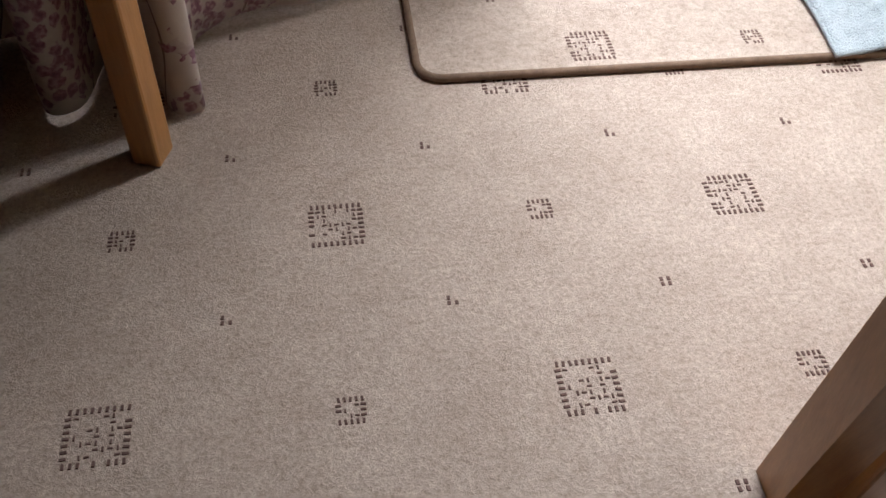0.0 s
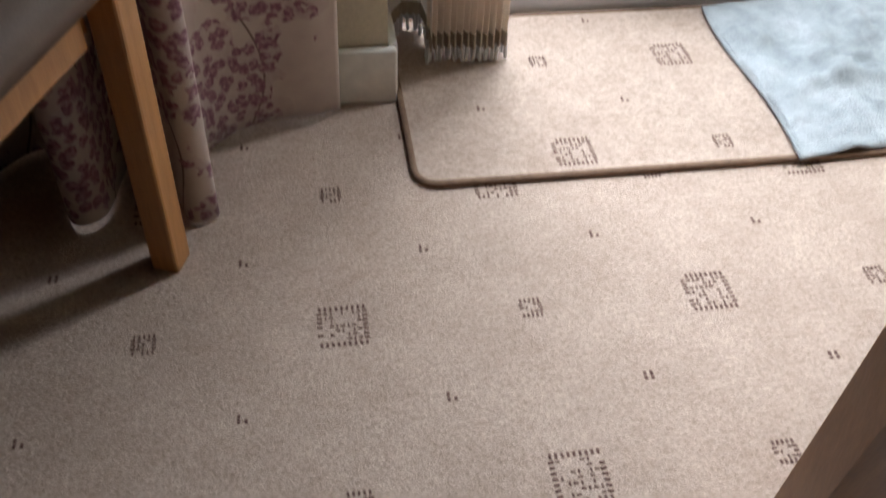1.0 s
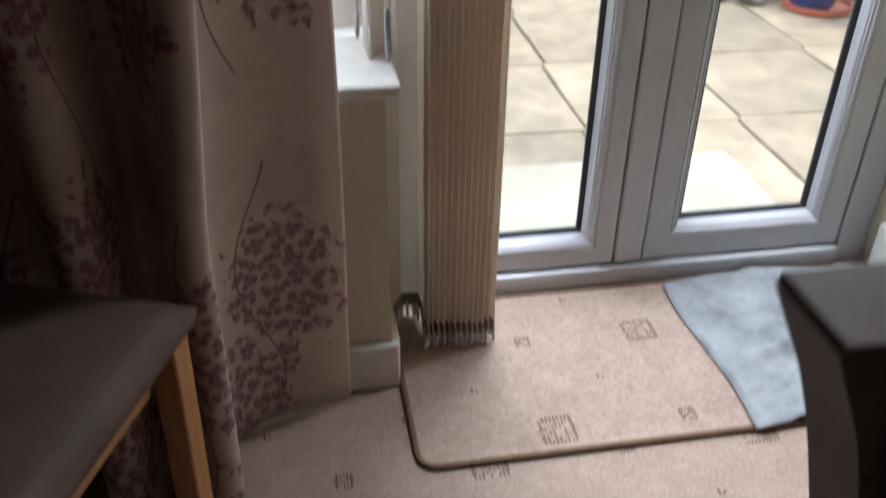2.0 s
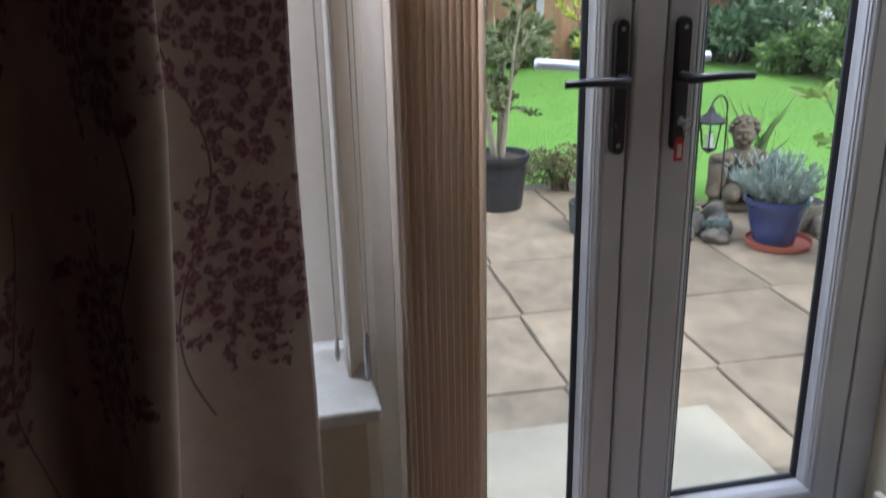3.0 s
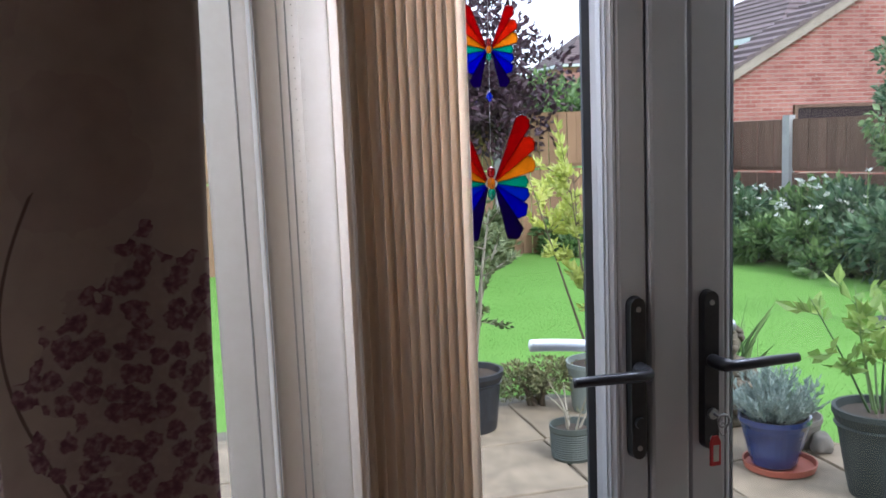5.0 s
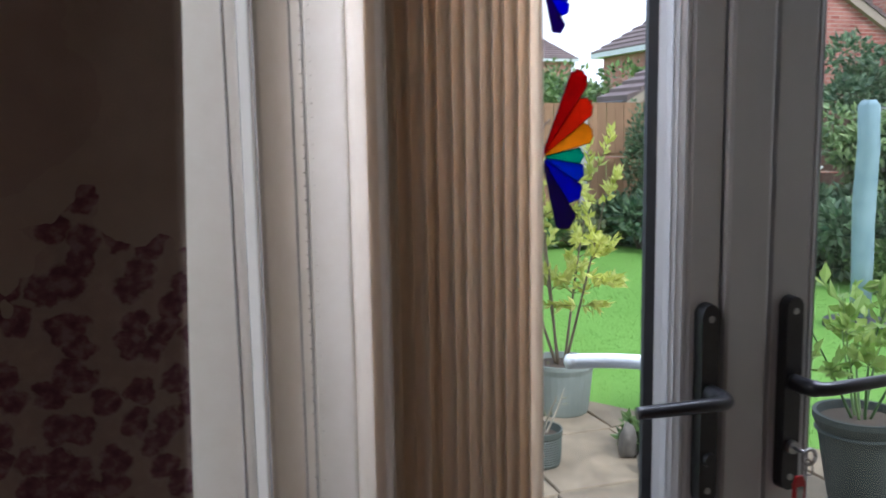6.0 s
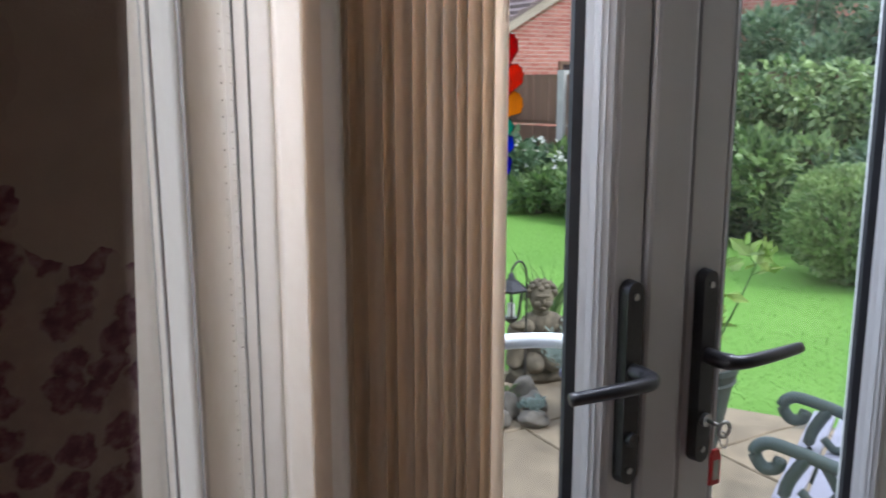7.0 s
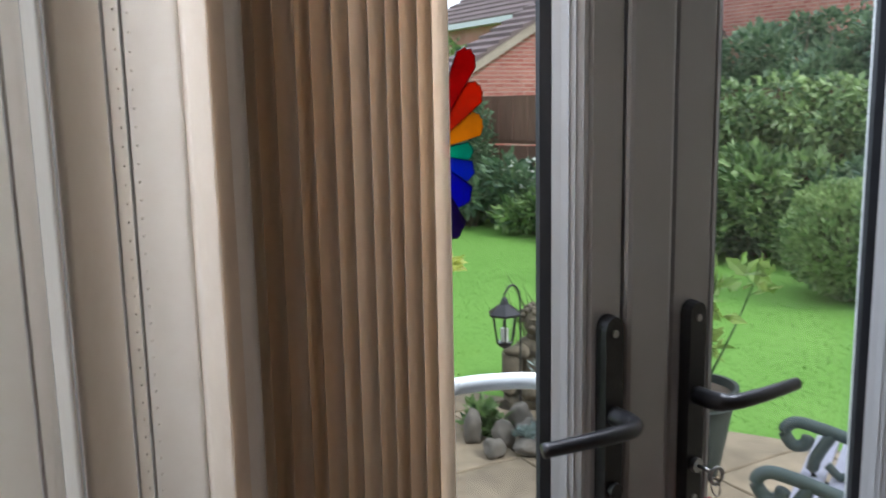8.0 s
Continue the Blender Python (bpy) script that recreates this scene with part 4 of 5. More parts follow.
table = group_empty("dining_table", "oak dining table with square legs", "table", at=(0.95, -0.4, 0))
under(table, part("tabletop", boxed(0.492, 1.34, -1.2, 0.312, 0.722, 0.752, bevel=0.005), OAK, table))
for lx_, ly_ in ((0.60, -1.12), (1.28, -1.12), (1.28, 0.25), (0.60, 0.262)):
    under(table, part("leg", boxed(lx_ - 0.03, lx_ + 0.03, ly_ - 0.03, ly_ + 0.03, 0, 0.722, bevel=0.004), OAK, table))


# ---------------------------------------------------------------- butterfly suncatchers hanging inside the first door
def butterfly(at, s, label):
    b = group_empty("suncatcher", label, "suncatcher", "butterfly suncatchers")
    def wing_pane(mat, a0, a1, reach, lobes, sx):
        """One leaded pane of the wing's fan, its outer edge softly scalloped."""
        n = 12
        ring = [(0.006 * math.cos(radians(q)), 0.006 * math.sin(radians(q))) for q in (a1, a0)]
        for k in range(n + 1):
            q = k / n
            a = radians(a0 + 0.3 + (a1 - a0 - 0.6) * q)
            w = reach * (0.84 + 0.16 * math.sin(math.pi * (0.08 + 0.84 * q)) ** 0.6 + 0.012 * math.cos(lobes * 4 * math.pi * q))
            ring.append((w * math.cos(a), w * math.sin(a)))
        ring = [(sx * (0.004 + u), v) for u, v in ring]
        bm = bmesh.new()
        f = [bm.verts.new((s * u, -0.001, s * v)) for u, v in ring]
        g = [bm.verts.new((s * u, 0.001, s * v)) for u, v in ring]
        bm.faces.new(f)
        bm.faces.new(g[::-1])
        for k in range(len(ring)):
            j = (k + 1) % len(ring)
            bm.faces.new((f[k], g[k], g[j], f[j]))
        ob = part("wing_pane", bm, mat, b)
        lead = tube([(s * u, 0, s * v) for u, v in ring + ring[:1]], 0.0006, 5)
        part("lead_line", lead, GASKET, ob, "thin dark lead line")

    bands = [(WINGS[0], 51, 67, 0.106, 2), (WINGS[1], 33, 51, 0.088, 2), (WINGS[2], 12, 33, 0.073, 2),
             (WINGS[3], -9, 10, 0.056, 1), (WINGS[4], -30, -9, 0.060, 1), (WINGS[5], -54, -30, 0.068, 1), (WINGS[6], -76, -54, 0.086, 1)]
    for sx in (-1, 1):
        for m, a0, a1, reach, lobes in bands:
            wing_pane(m, a0, a1, reach, lobes, sx)
        part("antenna", tube([(sx * 0.002 * s, 0, 0.018 * s), (sx * 0.008 * s, 0, 0.034 * s), (sx * 0.015 * s, 0, 0.040 * s), (sx * 0.014 * s, 0, 0.034 * s)], 0.0007, 6), BLACK_METAL, b)
    for k, m in ((0, WINGS[0]), (1, WINGS[2]), (2, WINGS[3])):
        part("body_pane", lathe([(0.001, -0.001), (0.006 * s, 0.004 * s), (0.006 * s, 0.012 * s), (0.001, 0.016 * s)], 10, (0, 0, (0.008 - 0.015 * k) * s)), m, b, smooth=True)
    b.matrix_basis = pose(*at) @ Matrix.Diagonal((0.9, 1.0, 1.0, 1.0))
    return b


butterfly((0.545, 1.396, 1.318), 0.97, "large rainbow stained-glass butterfly hanging at the door glass")
butterfly((0.5475, 1.396, 1.494), 0.62, "small rainbow stained-glass butterfly hanging above the large one")
thread = group_empty("suncatcher_thread", "thin thread with a blue glass bead between the butterflies", "thread", at=(0.546, 1.396, 1.43))
under(thread, part("thread", tube([(0.545, 1.396, 1.35), (0.5475, 1.396, 1.49), (0.548, 1.396, 1.95)], 0.0005, 5), STEEL, thread))
under(thread, part("bead", lathe([(0.0005, -0.007), (0.005, 0.0), (0.0005, 0.007)], 10, (0.5462, 1.396, 1.433)), WINGS[4], thread, "blue glass bead", smooth=True))


# ---------------------------------------------------------------- garden ground
gb = bmesh.new()
STEPS = 60
rows_ = []
for j in range(STEPS + 1):
    row = []
    for i in range(STEPS + 1):
        u, v = 2 * i / STEPS - 1, 2 * j / STEPS - 1
        x, y = 5 + 900 * u ** 3 + 14 * u, 7 + 900 * v ** 3 + 14 * v
        z = -0.085 + (0.005 * noise.noise(Vector((x * 0.5, y * 0.5, 0))) if abs(u) < 0.9 and abs(v) < 0.9 else 0)
        row.append(gb.verts.new((x, y, z)))
    rows_.append(row)
for j in range(STEPS):
    for i in range(STEPS):
        gb.faces.new((rows_[j][i], rows_[j][i + 1], rows_[j + 1][i + 1], rows_[j + 1][i]))
thing("ground", gb, LAWN, "bright green mown lawn", "lawn", kind="structure", smooth=True)


def beyond_patio(x, y):
    return (y - 4.7) + 1.5 * (x - 1.9) > 0.30 or y > 4.72


# short grass over the lawn
rg = random.Random(21)
gv, gf = [], []
while len(gf) < 70000:
    x, y = rg.uniform(-1.5, 6.2), rg.uniform(2.6, 9.0)
    if not beyond_patio(x, y):
        continue
    if rg.random() > 1.25 - 0.11 * y:
        continue
    h, a, w = rg.uniform(0.003, 0.012), rg.uniform(0, 6.28), rg.uniform(0.002, 0.0045)
    lx_, ly_ = rg.uniform(-0.012, 0.012), rg.uniform(-0.012, 0.012)
    i = len(gv)
    gv += [(x - w * math.cos(a), y - w * math.sin(a), -0.095), (x + w * math.cos(a), y + w * math.sin(a), -0.095), (x + lx_, y + ly_, -0.082 + h)]
    gf += [(i, i + 1, i + 2)]
gm = bpy.data.meshes.new("grass")
gm.from_pydata(gv, [], gf)
gm.materials.append(BLADE)
tagged(new("grass", gm), "short bright green mown grass", "grass", kind="stuff")

pb = bmesh.new()
out_ = [(-3.0, 1.50), (4.3, 1.50), (4.3, 2.0), (3.35, 2.70), (3.08, 3.15), (2.75, 3.75), (2.2, 4.55), (1.9, 4.78), (-3.0, 4.72)]
tp = [pb.verts.new((x, y, PATIO - 0.012)) for x, y in out_]
bt = [pb.verts.new((x, y, -0.2)) for x, y in out_]
pb.faces.new(tp)
for k in range(len(tp)):
    j = (k + 1) % len(tp)
    pb.faces.new((tp[k], bt[k], bt[j], tp[j]))
patio = thing("patio", pb, JOINT, "paved patio of buff sandstone slabs with dark joints", "patio", kind="structure")
thing("outside_plinth", boxed(-2.5, 1.5, 1.47, 1.505, -0.2, -0.005), BRICK, "brick base of the house wall under the doors", "plinth", kind="structure")
thing("doorstep", boxed(0.05, 1.375, 1.506, 2.065, -0.2, PATIO + 0.012, bevel=0.008), PALE_STEP, "pale stone doorstep outside the doors", "doorstep", kind="structure")

# ---------------------------------------------------------------- fences and neighbouring houses
def fence(name, x0, y0, x1, y1, top, bottom, mat, label, post_gap=1.83, shift=0.0, front=-1, split=0.55):
    """Closeboard fence: slotted concrete posts, vertical boards in two tiers, rails."""
    f = group_empty(name, label, "fence")
    d = Vector((x1 - x0, y1 - y0, 0))
    n = d.normalized()
    side = Vector((n.y, -n.x, 0)) * front
    total = d.length
    r = random.Random(len(name) + int(total))

    def bar(a0, a1, z0, z1, off, th, bmx):
        p = [Vector((x0, y0, 0)) + n * a + side * o for a, o in ((a0, off), (a1, off), (a1, off + th), (a0, off + th))]
        lo = [bmx.verts.new((q.x, q.y, z0)) for q in p]
        hi = [bmx.verts.new((q.x, q.y, z1)) for q in p]
        bmx.faces.new(lo[::-1])
        bmx.faces.new(hi)
        for k in range(4):
            bmx.faces.new((lo[k], lo[(k + 1) % 4], hi[(k + 1) % 4], hi[k]))
        return bmx

    a = shift
    while a < total:
        part("post", bar(a - 0.05, a + 0.05, bottom, top + 0.06, -0.05, 0.10, bmesh.new()), CONCRETE, f, "grey concrete post")
        a += post_gap
    zc = bottom + (top - bottom) * split
    bw = 0.125
    k = 0
    a = 0.0
    while a < total:
        for z0, z1 in ((bottom + 0.02, zc - 0.02), (zc + 0.04, top)):
            part("board", bar(a + 0.004, min(a + bw - 0.004, total), z0, z1 + r.uniform(-0.006, 0.006), 0.0 + 0.006 * (k % 2), 0.012, bmesh.new()), mat, f)
        a += bw
        k += 1
    for z in (top - 0.04, zc, bottom + 0.1):
        part("rail", bar(0, total, z, z + 0.05, 0.016, 0.018, bmesh.new()), mat, f)
    return f


fence("back_fence", -6.0, 10.5, 6.45, 10.5, 1.66, -0.12, FENCE_NEW, "golden brown closeboard fence with concrete posts", shift=0.42, split=0.62)
fence("side_fence", 6.45, 10.5, 8.6, 1.0, 1.45, -0.12, FENCE_OLD, "dark brown closeboard fence with concrete posts behind shrubs", shift=1.35, split=0.62)


def gabled_house(name, x0, x1, y0, y1, eaves, ridge, label, window=None):
    """Brick house with its gable towards the garden, tiled slopes in stepped courses."""
    h = group_empty(name, label, "house")
    xm = (x0 + x1) / 2
    wb = bmesh.new()
    prof = [(x0, -0.1), (x1, -0.1), (x1, eaves), (xm, ridge), (x0, eaves)]
    fr_ = [wb.verts.new((x, y0, z)) for x, z in prof]
    bk_ = [wb.verts.new((x, y1, z)) for x, z in prof]
    wb.faces.new(fr_)
    wb.faces.new(bk_[::-1])
    for k in range(5):
        wb.faces.new((fr_[k], bk_[k], bk_[(k + 1) % 5], fr_[(k + 1) % 5]))
    part("wall", wb, BRICK, h, "red brick wall")
    for sgn, xa in ((-1, x0), (1, x1)):
        rb = bmesh.new()
        n = 16
        ov = 0.25
        for k in range(n):
            fa, fb = k / n, (k + 1) / n
            ex = xa + sgn * ov
            ez = eaves - ov * (ridge - eaves) / (xm - x0)
            xa_, za_ = ex + (xm - ex) * fa, ez + (ridge - ez) * fa
            xb_, zb_ = ex + (xm - ex) * fb, ez + (ridge - ez) * fb
            m_ = int((y1 - y0 + 0.3) / 0.6)
            for c in range(m_):
                ya, yb = y0 - 0.12 + (y1 - y0 + 0.3) * c / m_, y0 - 0.12 + (y1 - y0 + 0.3) * (c + 1) / m_ - 0.012
                q = [rb.verts.new(p) for p in ((xa_, ya, za_ + 0.13), (xa_, yb, za_ + 0.13), (xb_, yb, zb_ + 0.07), (xb_, ya, zb_ + 0.07))]
                g = [rb.verts.new(p) for p in ((xa_, ya, za_ + 0.02), (xa_, yb, za_ + 0.02), (xb_, yb, zb_ + 0.02), (xb_, ya, zb_ + 0.02))]
                rb.faces.new(q)
                for e in range(4):
                    rb.faces.new((q[e], g[e], g[(e + 1) % 4], q[(e + 1) % 4]))
        part("roof", rb, TILE, h, "grey-brown interlocking roof tiles")
        vb = bmesh.new()
        dx, dz = (xm - xa), (ridge - eaves)
        ex, ez = xa + sgn * 0.25, eaves - 0.25 * dz / abs(dx)
        pv = [(ex, ez + 0.02), (xm, ridge + 0.02), (xm, ridge - 0.17), (ex, ez - 0.15)]
        fa_ = [vb.verts.new((x, y0 - 0.10, z)) for x, z in pv]
        fb_ = [vb.verts.new((x, y0 - 0.004, z)) for x, z in pv]
        vb.faces.new(fa_)
        vb.faces.new(fb_[::-1])
        for k in range(4):
            vb.faces.new((fa_[k], fb_[k], fb_[(k + 1) % 4], fa_[(k + 1) % 4]))
        part("bargeboard", vb, BUFF, h, "buff verge board")
        part("gutter", tube([(xa + sgn * 0.30, y0 - 0.1, eaves - 0.16), (xa + sgn * 0.30, y1, eaves - 0.16)], 0.06, 8), BLACK_POT, h, "dark gutter")
    if window:
        wx0, wx1, wz0, wz1 = window
        w = part("window", boxed(wx0, wx1, y0 - 0.03, y0 - 0.004, wz0, wz1), DARK_WINDOW, h, "dark window")
        part("window_frame", ring_frame(wx0 - 0.06, wx1 + 0.06, wz0 - 0.06, wz1 + 0.06, [(0.0, y0 - 0.06), (0.06, y0 - 0.06), (0.06, y0 - 0.004), (0, y0 - 0.004)]), FENCE_OLD, h, "dark brown window frame")
    return h


gabled_house("neighbour_house", 8.3, 16.2, 14.0, 14.8, 1.92, 4.1, "red brick house with tiled gable roof behind the fence", (10.45, 12.4, 0.9, 1.70))


def hipped_house(x0, x1, y0, y1, eaves, ridge, label):
    """Brick house under a hipped roof laid in stepped tile courses, white fascia below it."""
    h = group_empty("far_house", label, "house")
    part("wall", boxed(x0, x1, y0, y1, -0.1, eaves - 0.2), BRICK, h, "red brick wall")
    ov, n = 0.4, 14
    inset = min(x1 - x0, y1 - y0) / 2 + ov
    rb = bmesh.new()
    for k in range(n):
        a, b = inset * k / n, inset * (k + 1) / n * 0.999
        za, zb = eaves + (ridge - eaves) * k / n, eaves + (ridge - eaves) * (k + 1) / n
        lo = [rb.verts.new((x, y, za + 0.07)) for x, y in ((x0 - ov + a, y0 - ov + a), (x1 + ov - a, y0 - ov + a), (x1 + ov - a, y1 + ov - a), (x0 - ov + a, y1 + ov - a))]
        hi = [rb.verts.new((x, y, zb)) for x, y in ((x0 - ov + b, y0 - ov + b), (x1 + ov - b, y0 - ov + b), (x1 + ov - b, y1 + ov - b), (x0 - ov + b, y1 + ov - b))]
        base = [rb.verts.new((v.co.x, v.co.y, za)) for v in lo]
        for e in range(4):
            f = (e + 1) % 4
            rb.faces.new((lo[e], lo[f], hi[f], hi[e]))
            rb.faces.new((base[e], base[f], lo[f], lo[e]))
    part("roof", rb, TILE, h, "grey-brown tiled hipped roof")
    part("fascia", boxed(x0 - ov, x1 + ov, y0 - ov, y1 + ov, eaves - 0.2, eaves - 0.004), UPVC, h, "white fascia under the eaves")
    return h


hipped_house(25.2, 30.6, 60.0, 66.0, 6.5, 9.0, "distant brick house with brown hipped roof")
hipped_house(18.8, 27.0, 26.0, 34.0, 4.5, 7.6, "distant brick house with white fascia and dark roof")
gabled_house("neighbour_house", 15.0, 24.0, 7.0, 16.5, 5.2, 8.2, "red brick house behind the tall hedge", None)


# ---------------------------------------------------------------- trees and shrubs
def tree(name, at, height, crown_r, leaf_mat, count, leaf, label, seed, bark=BARK, trunk=0.09, clumps=16, flat=0.75):
    """Tapered trunk with limbs and a crown of leaf clumps."""
    t = group_empty(name, label, "tree", at=at)
    r = random.Random(seed)
    x, y, z = at
    tb = bmesh.new()
    cz = z + height - crown_r * flat
    tube([(x, y, z), (x + 0.05, y, z + height * 0.3), (x, y + 0.05, cz), (x, y, z + height * 0.9)], [trunk, trunk * 0.8, trunk * 0.5, trunk * 0.15], 10, tb)
    lv = Leaves(seed)
    for k in range(clumps):
        a, e, q = r.uniform(0, 6.28), r.uniform(-0.6, 1.0), r.uniform(0.35, 0.9)
        c = (x + crown_r * q * math.cos(a) * math.cos(e), y + crown_r * q * math.sin(a) * math.cos(e), cz + crown_r * flat * q * math.sin(e) * 1.1)
        tube([(x, y, cz - crown_r * 0.45 * r.random()), ((x + c[0]) / 2, (y + c[1]) / 2, (cz + c[2]) / 2 + 0.05), c], [trunk * 0.4, trunk * 0.25, trunk * 0.08], 6, tb)
        rr = crown_r * r.uniform(0.28, 0.48)
        lv.cloud(c, (rr, rr, rr * 0.8), count // clumps, leaf, leaf * 0.55, 0.25)
    under(t, part("trunk", tb, bark, t, smooth=True))
    under(t, leaf_part("crown", lv, leaf_mat, t))
    return t


def shrub(name, at, radii, leaf_mat, count, leaf, label, seed, clumps=7, category="shrub", width=0.5, shell=0.3, up=0.3, bark=BARK):
    """Several stems from the ground under an uneven mound of leaves."""
    s = group_empty(name, label, category, at=at)
    r = random.Random(seed)
    x, y, z = at
    sb = bmesh.new()
    lv = Leaves(seed)
    for k in range(clumps):
        a, q = r.uniform(0, 6.28), r.uniform(0.15, 0.68)
        c = (x + radii[0] * q * math.cos(a), y + radii[1] * q * math.sin(a), z + radii[2] * r.uniform(0.45, 1.45))
        tube([(x + r.uniform(-0.05, 0.05), y + r.uniform(-0.05, 0.05), z - 0.03), ((x + c[0]) / 2, (y + c[1]) / 2, z + (c[2] - z) * 0.6), c], [0.018, 0.012, 0.004], 6, sb)
        f = r.uniform(0.42, 0.62)
        lv.cloud(c, (radii[0] * f, radii[1] * f, radii[2] * f), count // clumps, leaf, leaf * width, shell, up)
    under(s, part("stems", sb, bark, s, smooth=True))
    under(s, leaf_part("foliage", lv, leaf_mat, s))
    return s


tree("plum_tree", (2.75, 10.15, -0.1), 3.6, 1.5, PLUM_LEAF, 15000, 0.10, "purple-leaved plum tree by the fence", 31, trunk=0.05, clumps=40, flat=0.95)
tree("garden_tree", (7.6, 19.5, -0.1), 2.7, 1.6, GREEN_LEAF, 4000, 0.17, "leafy green tree beyond the fence", 32)
tree("garden_tree", (10.2, 24.5, -0.1), 3.5, 2.0, GREEN_LEAF, 4000, 0.2, "leafy green tree beyond the fence", 33)
tree("garden_tree", (10.2, 19.6, -0.1), 3.1, 1.5, GREEN_LEAF, 3000, 0.17, "leafy green tree beyond the fence", 38)
tree("garden_tree", (-0.8, 13.0, -0.1), 5.0, 2.2, DARK_LEAF, 4500, 0.16, "dark green tree beyond the fence", 36)
tree("garden_tree", (0.2, 15.5, -0.1), 4.6, 2.0, GREEN_LEAF, 4000, 0.16, "leafy green tree beyond the fence", 37)
for k, (px_, py_, hh, rr_) in enumerate(((8.3, 8.6, 2.45, 0.9), (9.0, 7.4, 2.65, 1.05), (9.4, 6.2, 2.7, 1.05), (10.0, 4.9, 2.6, 1.1), (9.2, 5.0, 2.4, 1.0), (10.2, 3.6, 2.5, 1.1))):
    tree("evergreen_tree", (px_, py_, -0.1), hh, rr_, DARK_LEAF, 5200, 0.10, "dense evergreen tree behind the side fence", 40 + k, clumps=16, flat=1.0)

# climber at the corner of the two fences
shrub("fence_climber", (6.0, 10.0, -0.1), (0.36, 0.3, 0.95), DARK_LEAF, 2600, 0.07, "blue-green climber up the fence corner", 50, 9)
# border along the side fence
for k, (px_, py_, a_, h_, m_) in enumerate(((5.7, 9.5, 0.55, 0.42, DARK_LEAF), (6.15, 9.0, 0.6, 0.50, DARK_LEAF), (6.35, 8.2, 0.6, 0.48, GREEN_LEAF), (6.35, 7.4, 0.6, 0.46, DARK_LEAF),
                                       (5.9, 8.5, 0.45, 0.28, GREEN_LEAF), (5.95, 7.6, 0.45, 0.30, GREEN_LEAF), (6.2, 6.7, 0.55, 0.42, DARK_LEAF), (5.3, 10.0, 0.5, 0.26, OLIVE_LEAF),
                                       (6.7, 6.0, 0.7, 0.62, GREEN_LEAF), (6.9, 5.2, 0.7, 0.66, DARK_LEAF), (7.0, 4.4, 0.7, 0.6, GREEN_LEAF), (4.4, 10.1, 0.5, 0.24, GREEN_LEAF),
                                       (3.2, 10.1, 0.5, 0.3, OLIVE_LEAF), (2.0, 10.1, 0.5, 0.28, GREEN_LEAF))):
    shrub("border_shrub", (px_, py_, -0.1), (a_, a_, h_), m_, 1700, 0.115, "leafy border shrub in front of the fence", 60 + k, 8)
# hedge that spills over the side fence
hg = Leaves(200)
hr = random.Random(201)
for k in range(46):
    f = k / 45
    hx, hy = 7.1 + 1.45 * f + hr.uniform(-0.15, 0.1), 7.6 - 6.0 * f
    for hz in (1.30, 1.10) + ((0.95 + hr.uniform(-0.3, 0.1),) if hr.random() < 0.4 else ()):
        hg.cloud((hx + hr.uniform(-0.3, 0.15), hy, hz + hr.uniform(-0.15, 0.12)), (0.26 + hr.uniform(0, 0.15), 0.22, 0.19), 210, 0.095, 0.055, 0.6, -0.5)
hedge = group_empty("hedge", "dense green hedge growing over the side fence", "hedge", at=(7.8, 4.6, -0.1))
hs = bmesh.new()
for k in range(12):
    f = k / 11
    tube([(7.15 + 1.45 * f, 7.6 - 6.0 * f, -0.12), (7.1 + 1.45 * f, 7.6 - 6.0 * f, 0.9), (7.15 + 1.45 * f, 7.5 - 6.0 * f, 1.45)], [0.04, 0.03, 0.012], 6, hs)
under(hedge, part("stems", hs, BARK, hedge))
under(hedge, leaf_part("foliage", hg, HEDGE_LEAF, hedge))
for k, (px_, py_, a_, h_) in enumerate(((6.6, 6.9, 0.4, 0.42), (6.75, 6.2, 0.45, 0.5), (6.55, 5.6, 0.4, 0.38), (6.9, 5.3, 0.45, 0.55), (6.2, 6.3, 0.35, 0.25))):
    shrub("border_shrub", (px_, py_, -0.1), (a_, a_, h_), DARK_LEAF if k % 2 else GREEN_LEAF, 2600, 0.07, "dark leafy border shrub in front of the hedge", 210 + k, 9)
# white anemones
fl = group_empty("anemone_plant", "white anemones flowering above the border", "flower", at=(6.0, 8.2, 0))
fs_, fp_ = bmesh.new(), Leaves(77)
rr = random.Random(78)
for k in range(60):
    y = rr.choice((7.3, 7.7, 8.6)) + rr.gauss(0, 0.28)
    x, z = rr.uniform(5.7, 6.3), rr.uniform(0.35, 0.75) + 0.22 * rr.random() ** 2
    tube([(x, y, 0.0), (x + 0.02, y, z)], 0.004, 5, fs_)
    for q in range(6):
        fp_.leaf((x + 0.02, y, z), (math.cos(q) - 0.3, math.sin(q) - 0.5, rr.uniform(-0.8, 0.9)), 0.042, 0.036, 0.1)
under(fl, part("stems", fs_, GREEN_LEAF, fl))
under(fl, leaf_part("petals", fp_, WHITE_PETAL, fl, "white petals"))
